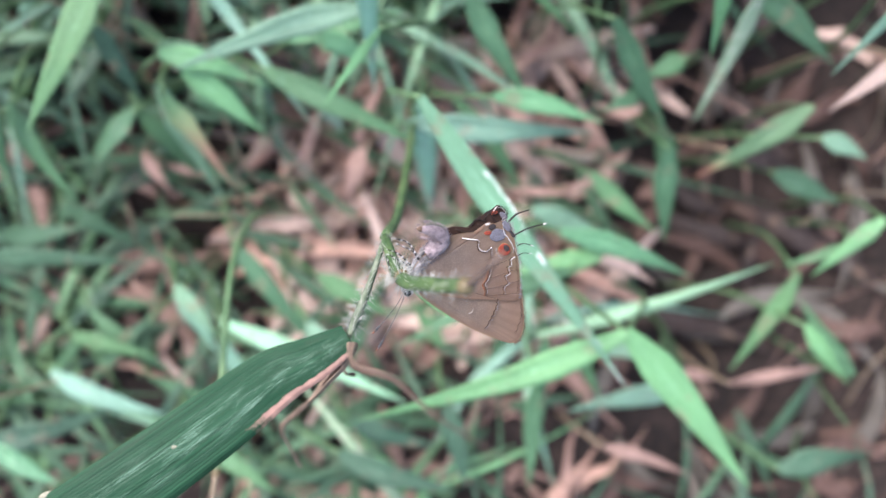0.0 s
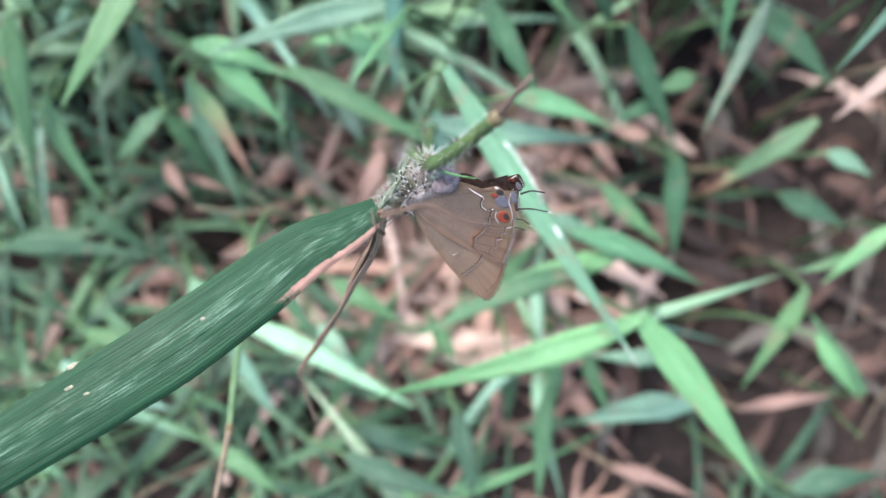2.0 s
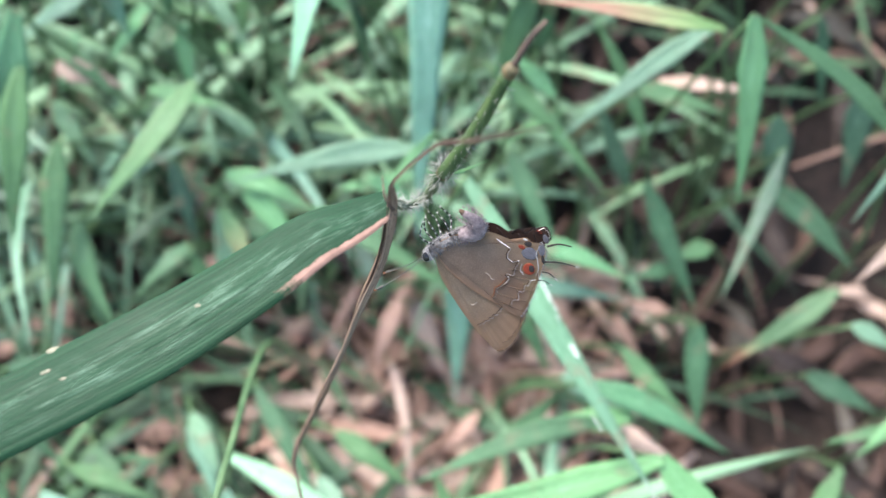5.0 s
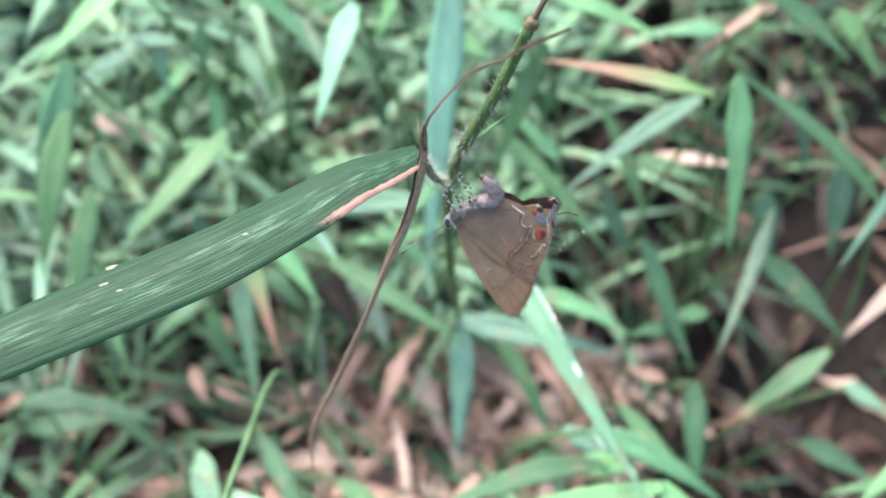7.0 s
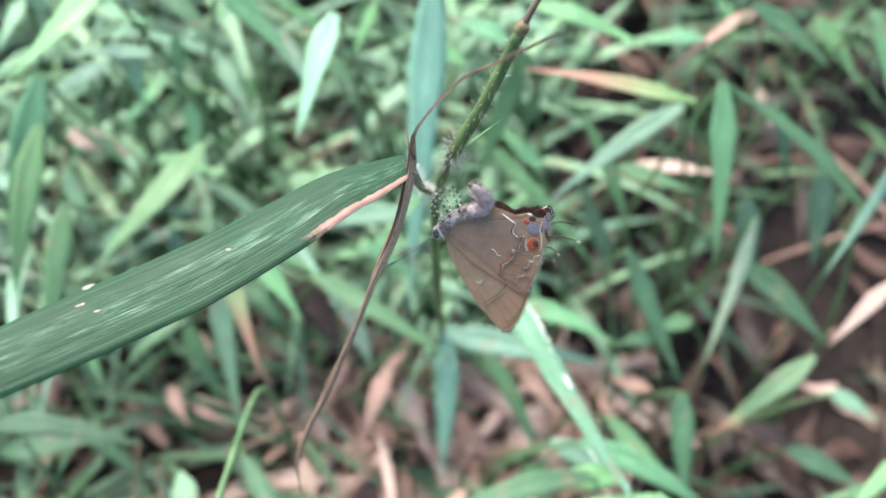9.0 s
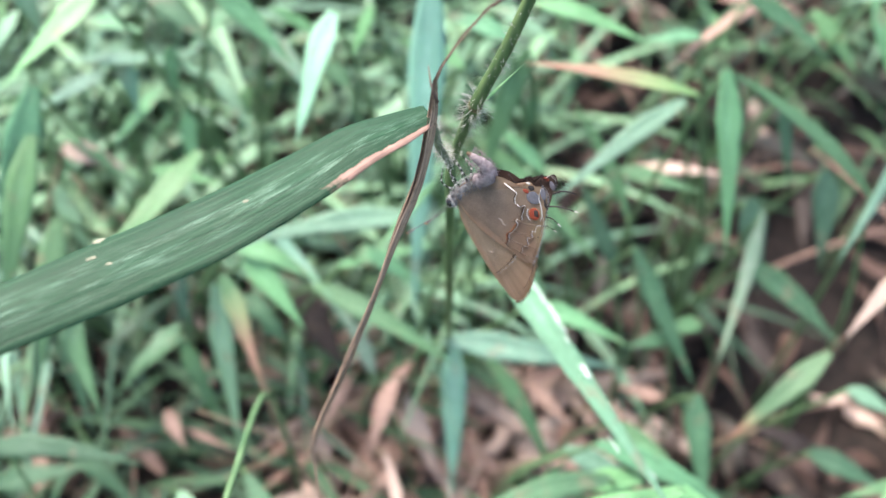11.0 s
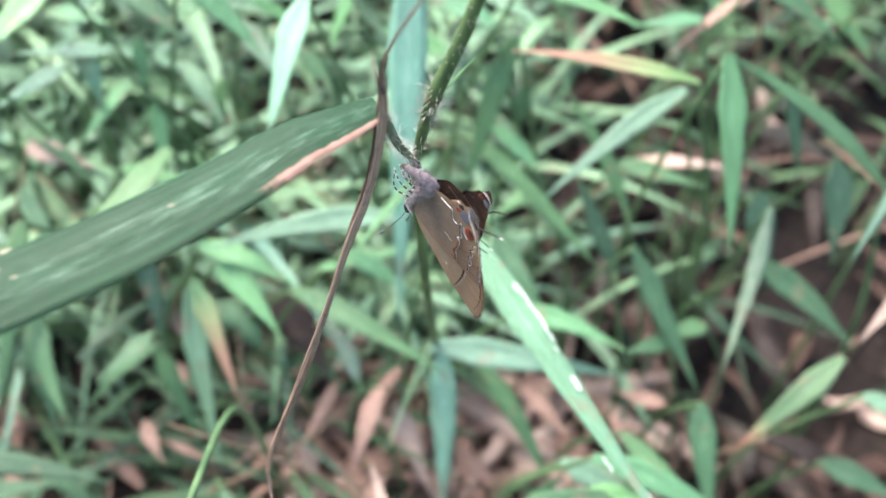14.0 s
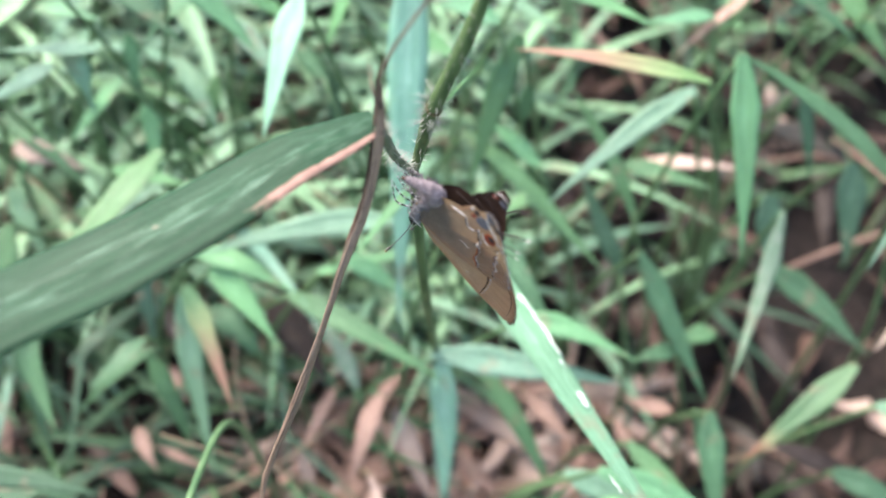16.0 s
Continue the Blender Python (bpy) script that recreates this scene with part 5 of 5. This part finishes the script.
    mark([(12.5, -1.6), (12.3, -2.6), (12.7, -3.4)], y - 0.06, 0.13, LINE_WHITE, near_h, "white_line", 0.02, 14)
    dot(15.2, 0.6, y - 0.04, 0.45, 0.95, SPOT_BLUE, near_h, "blue_grey_lobe", -10)
    dot(15.45, -0.8, y - 0.06, 0.26, 0.70, SPOT_BLACK, near_h, "black_lobe", -8)
    for u, v, far, drop, w in ((15.6, -1.2, 4.3, -0.6, 0.26), (15.3, -2.8, 1.8, -1.0, 0.20), (14.8, -4.2, 1.6, -0.6, 0.14)):
        line = spline([Vector((u, 0.0, v)) * 0.001, Vector((u + far * 0.5, -0.2, v + drop * 0.3 + 0.25)) * 0.001, Vector((u + far, 0.1, v + drop)) * 0.001], 10)
        part("tail", tube(bmesh.new(), line, lambda s: w * 0.0005 * (1 - 0.35 * s), 6), SPOT_BLACK, near_h, "thin black tail")
        tip = [line[-1] + (line[-1] - line[-2]).normalized() * 0.0005 * f for f in (-0.1, 0.3, 0.7, 1.0)]
        part("tail_tip", tube(bmesh.new(), tip, lambda s: w * 0.00045 * (1 - 0.4 * s), 6), LINE_WHITE, near_h, "white tip of the tail")
    dot(14.6, 2.2, 2.3, 0.50, 0.30, SPOT_RED, far_h, "red_spot", 20)
    dot(15.6, 1.2, 2.2, 0.40, 0.75, SPOT_BLUE, far_h, "blue_grey_lobe", -20)
    line = spline([Vector((15.8, 1.9, 0.2)) * 0.001, Vector((17.4, 2.2, 0.5)) * 0.001, Vector((19.2, 2.6, 0.0)) * 0.001], 10)
    part("tail", tube(bmesh.new(), line, lambda s: 0.00016 * (1 - 0.35 * s), 6), SPOT_BLACK, far_h, "thin black tail")
    # folds of the dark upper side, and its pale rim
    for pts in ([(8.8, 3.0), (10.9, 0.6), (12.4, -1.2)], [(11.8, 2.2), (12.9, 0.2), (13.8, -1.6)], [(13.9, 2.4), (14.4, 0.6), (14.8, -1.0)]):
        mark(pts, 1.6, 0.34, WING_UP, far_h, "fold", 0.04, 16)
    mark([(14.3, 2.2), (15.4, 2.7), (16.1, 1.6), (15.7, 0.5)], 2.5, 0.14, LINE_WHITE, far_h, "white_rim", 0.03, 20)
    d = random.Random(2)
    for own, edge, y0, kind in ((near_h, hind[5:12], 0.05, FUR), (far_h, far_hind[6:14], 2.2, SPOT_BLACK), (near_f, fore[6:11], 0.25, VEIN)):
        rim = spline([Vector((u, y0, v)) for u, v in edge], 60)
        fringe = bmesh.new()
        for p in rim:
            for _ in range(3):
                q = (p + Vector((d.uniform(-0.1, 0.1), d.uniform(-0.1, 0.1), d.uniform(-0.1, 0.1)))) * 0.001
                out = Vector((p.x - 6.0, 0, p.z + 4.0)).normalized()
                tube(fringe, [q, q + (out * d.uniform(0.20, 0.55) + Vector((d.uniform(-0.15, 0.15), d.uniform(-0.1, 0.1), d.uniform(-0.15, 0.15)))) * 0.001], lambda s: 0.00004 - 0.00003 * s, 3)
        part("fringe", fringe, kind, own, "fine fringe of scales")
    # body
    thorax = spline([Vector(p) * 0.001 for p in ((-0.6, 0.80, -0.8), (0.9, 0.80, 0.4), (2.6, 0.75, 1.5), (4.2, 0.7, 2.3))], 14)
    part("thorax", tube(bmesh.new(), thorax, lambda s: 0.00085 * math.sin(3.14 * (0.12 + 0.78 * s)) ** 0.6, 14), FUR, b, "furry blue-grey thorax")
    part("fur", hairs(thorax, 0.0007, 1500, 0.0007, 6), FUR, b, "blue-grey fur")
    abd = spline([Vector(p) * 0.001 for p in ((3.8, 0.5, 2.2), (5.8, 0.4, 2.7), (6.6, 0.0, 3.8), (6.0, -0.8, 5.3), (4.7, -1.7, 6.7))], 18)
    part("abdomen", tube(bmesh.new(), abd, lambda s: 0.00142 * min(1.0, 0.65 + 1.2 * s) * (1 - 0.72 * s ** 1.8) * (1 + 0.05 * math.sin(42 * s)), 16), ABDOMEN, b, "plump lilac-grey abdomen curled up to the stem")
    tip = [abd[-1] + (abd[-1] - abd[-2]).normalized() * 0.0006 * f for f in (-0.2, 0.3, 0.7, 1.0)]
    part("abdomen_tip", tube(bmesh.new(), tip, lambda s: 0.00042 * (1 - 0.6 * s), 10), VEIN, b, "orange-brown tip of the abdomen")
    part("fur", hairs(abd, 0.0012, 700, 0.0004, 8), ABDOMEN, b, "short lilac-grey fur")
    head = bmesh.new()
    bmesh.ops.create_uvsphere(head, u_segments=16, v_segments=12, radius=1.0)
    head.transform(Matrix.Translation(Vector((-0.9, 0.75, -1.1)) * 0.001) @ Matrix.Diagonal((0.00095, 0.00095, 0.0011, 1)))
    hd = part("head", head, FUR, b, "small furry grey head")
    for side, yy in ((-1, 0.02), (1, 1.48)):
        eye = bmesh.new()
        bmesh.ops.create_uvsphere(eye, u_segments=14, v_segments=10, radius=1.0)
        eye.transform(Matrix.Translation(Vector((-1.15, yy, -1.25)) * 0.001) @ Matrix.Diagonal((0.00055, 0.00035, 0.00075, 1)))
        part("eye", eye, EYE, hd, "black eye rimmed with white")
        ring = [Vector((-1.15 + 0.62 * math.cos(a), yy - 0.10 * side, -1.25 + 0.85 * math.sin(a))) * 0.001 for a in (k * 6.2832 / 16 for k in range(17))]
        part("eye_rim", tube(bmesh.new(), ring, 0.00004, 4), LINE_WHITE, hd)
        way = spline([Vector(p) * 0.001 for p in ((-1.4, 0.75 + 0.4 * side, -1.4), (-3.6, 0.75 + 1.0 * side, -3.2), (-6.2, 0.75 + 1.9 * side, -4.8), (-8.4, 0.75 + 2.6 * side, -6.0))], 26)
        an = part("antenna", tube(bmesh.new(), way, lambda s: 0.00007 if s < 0.82 else 0.00007 + 0.00016 * math.sin(3.1 * (s - 0.82) / 0.18), 6), BANDED_FINE, b, "black and white banded antenna")
        dot(-8.5, -6.05, 0.75 + 2.6 * side, 0.22, 0.16, LINE_ORANGE, an, "orange_tip")
    for k, (u, v, ku, kv, fu, fv) in enumerate(((0.0, 0.6, -1.6, 2.2, -1.2, 4.6), (1.0, 1.4, 0.3, 3.4, -0.9, 5.2), (2.4, 2.2, 2.2, 4.2, 0.8, 6.0))):
        for side, yy in ((-1, 0.25), (1, 1.2)):
            leg = spline([Vector((u, yy, v)) * 0.001, Vector((ku, yy + 0.9 * side, kv)) * 0.001, Vector((fu, yy + 0.5 * side, fv)) * 0.001], 14)
            part("leg", tube(bmesh.new(), leg, lambda s: 0.00014 - 0.00007 * s, 6), BANDED, b, "black and white ringed leg")
    b.scale = (1.08, 1.08, 1.08)
    return tagged(b, "brown hairstreak butterfly with closed wings clinging under a grass stem", "butterfly")


host = host_plant()
fly = butterfly()
scatter_bushes()
scatter_litter()
stalks()
tall_stalk()
hollow()
understory()
meadow()


# ---- the sway of the host grass, and the butterfly's turning on its stem ----
def motions():
    walk(host, [(t, pose(x, y, z, rx, ry, rz)) for t, x, y, z, rx, ry, rz in SWAY])
    walk(fly, [(t, pose(x, y, z, rx, ry, rz)) for t, x, y, z, rx, ry, rz in FLY])


motions()
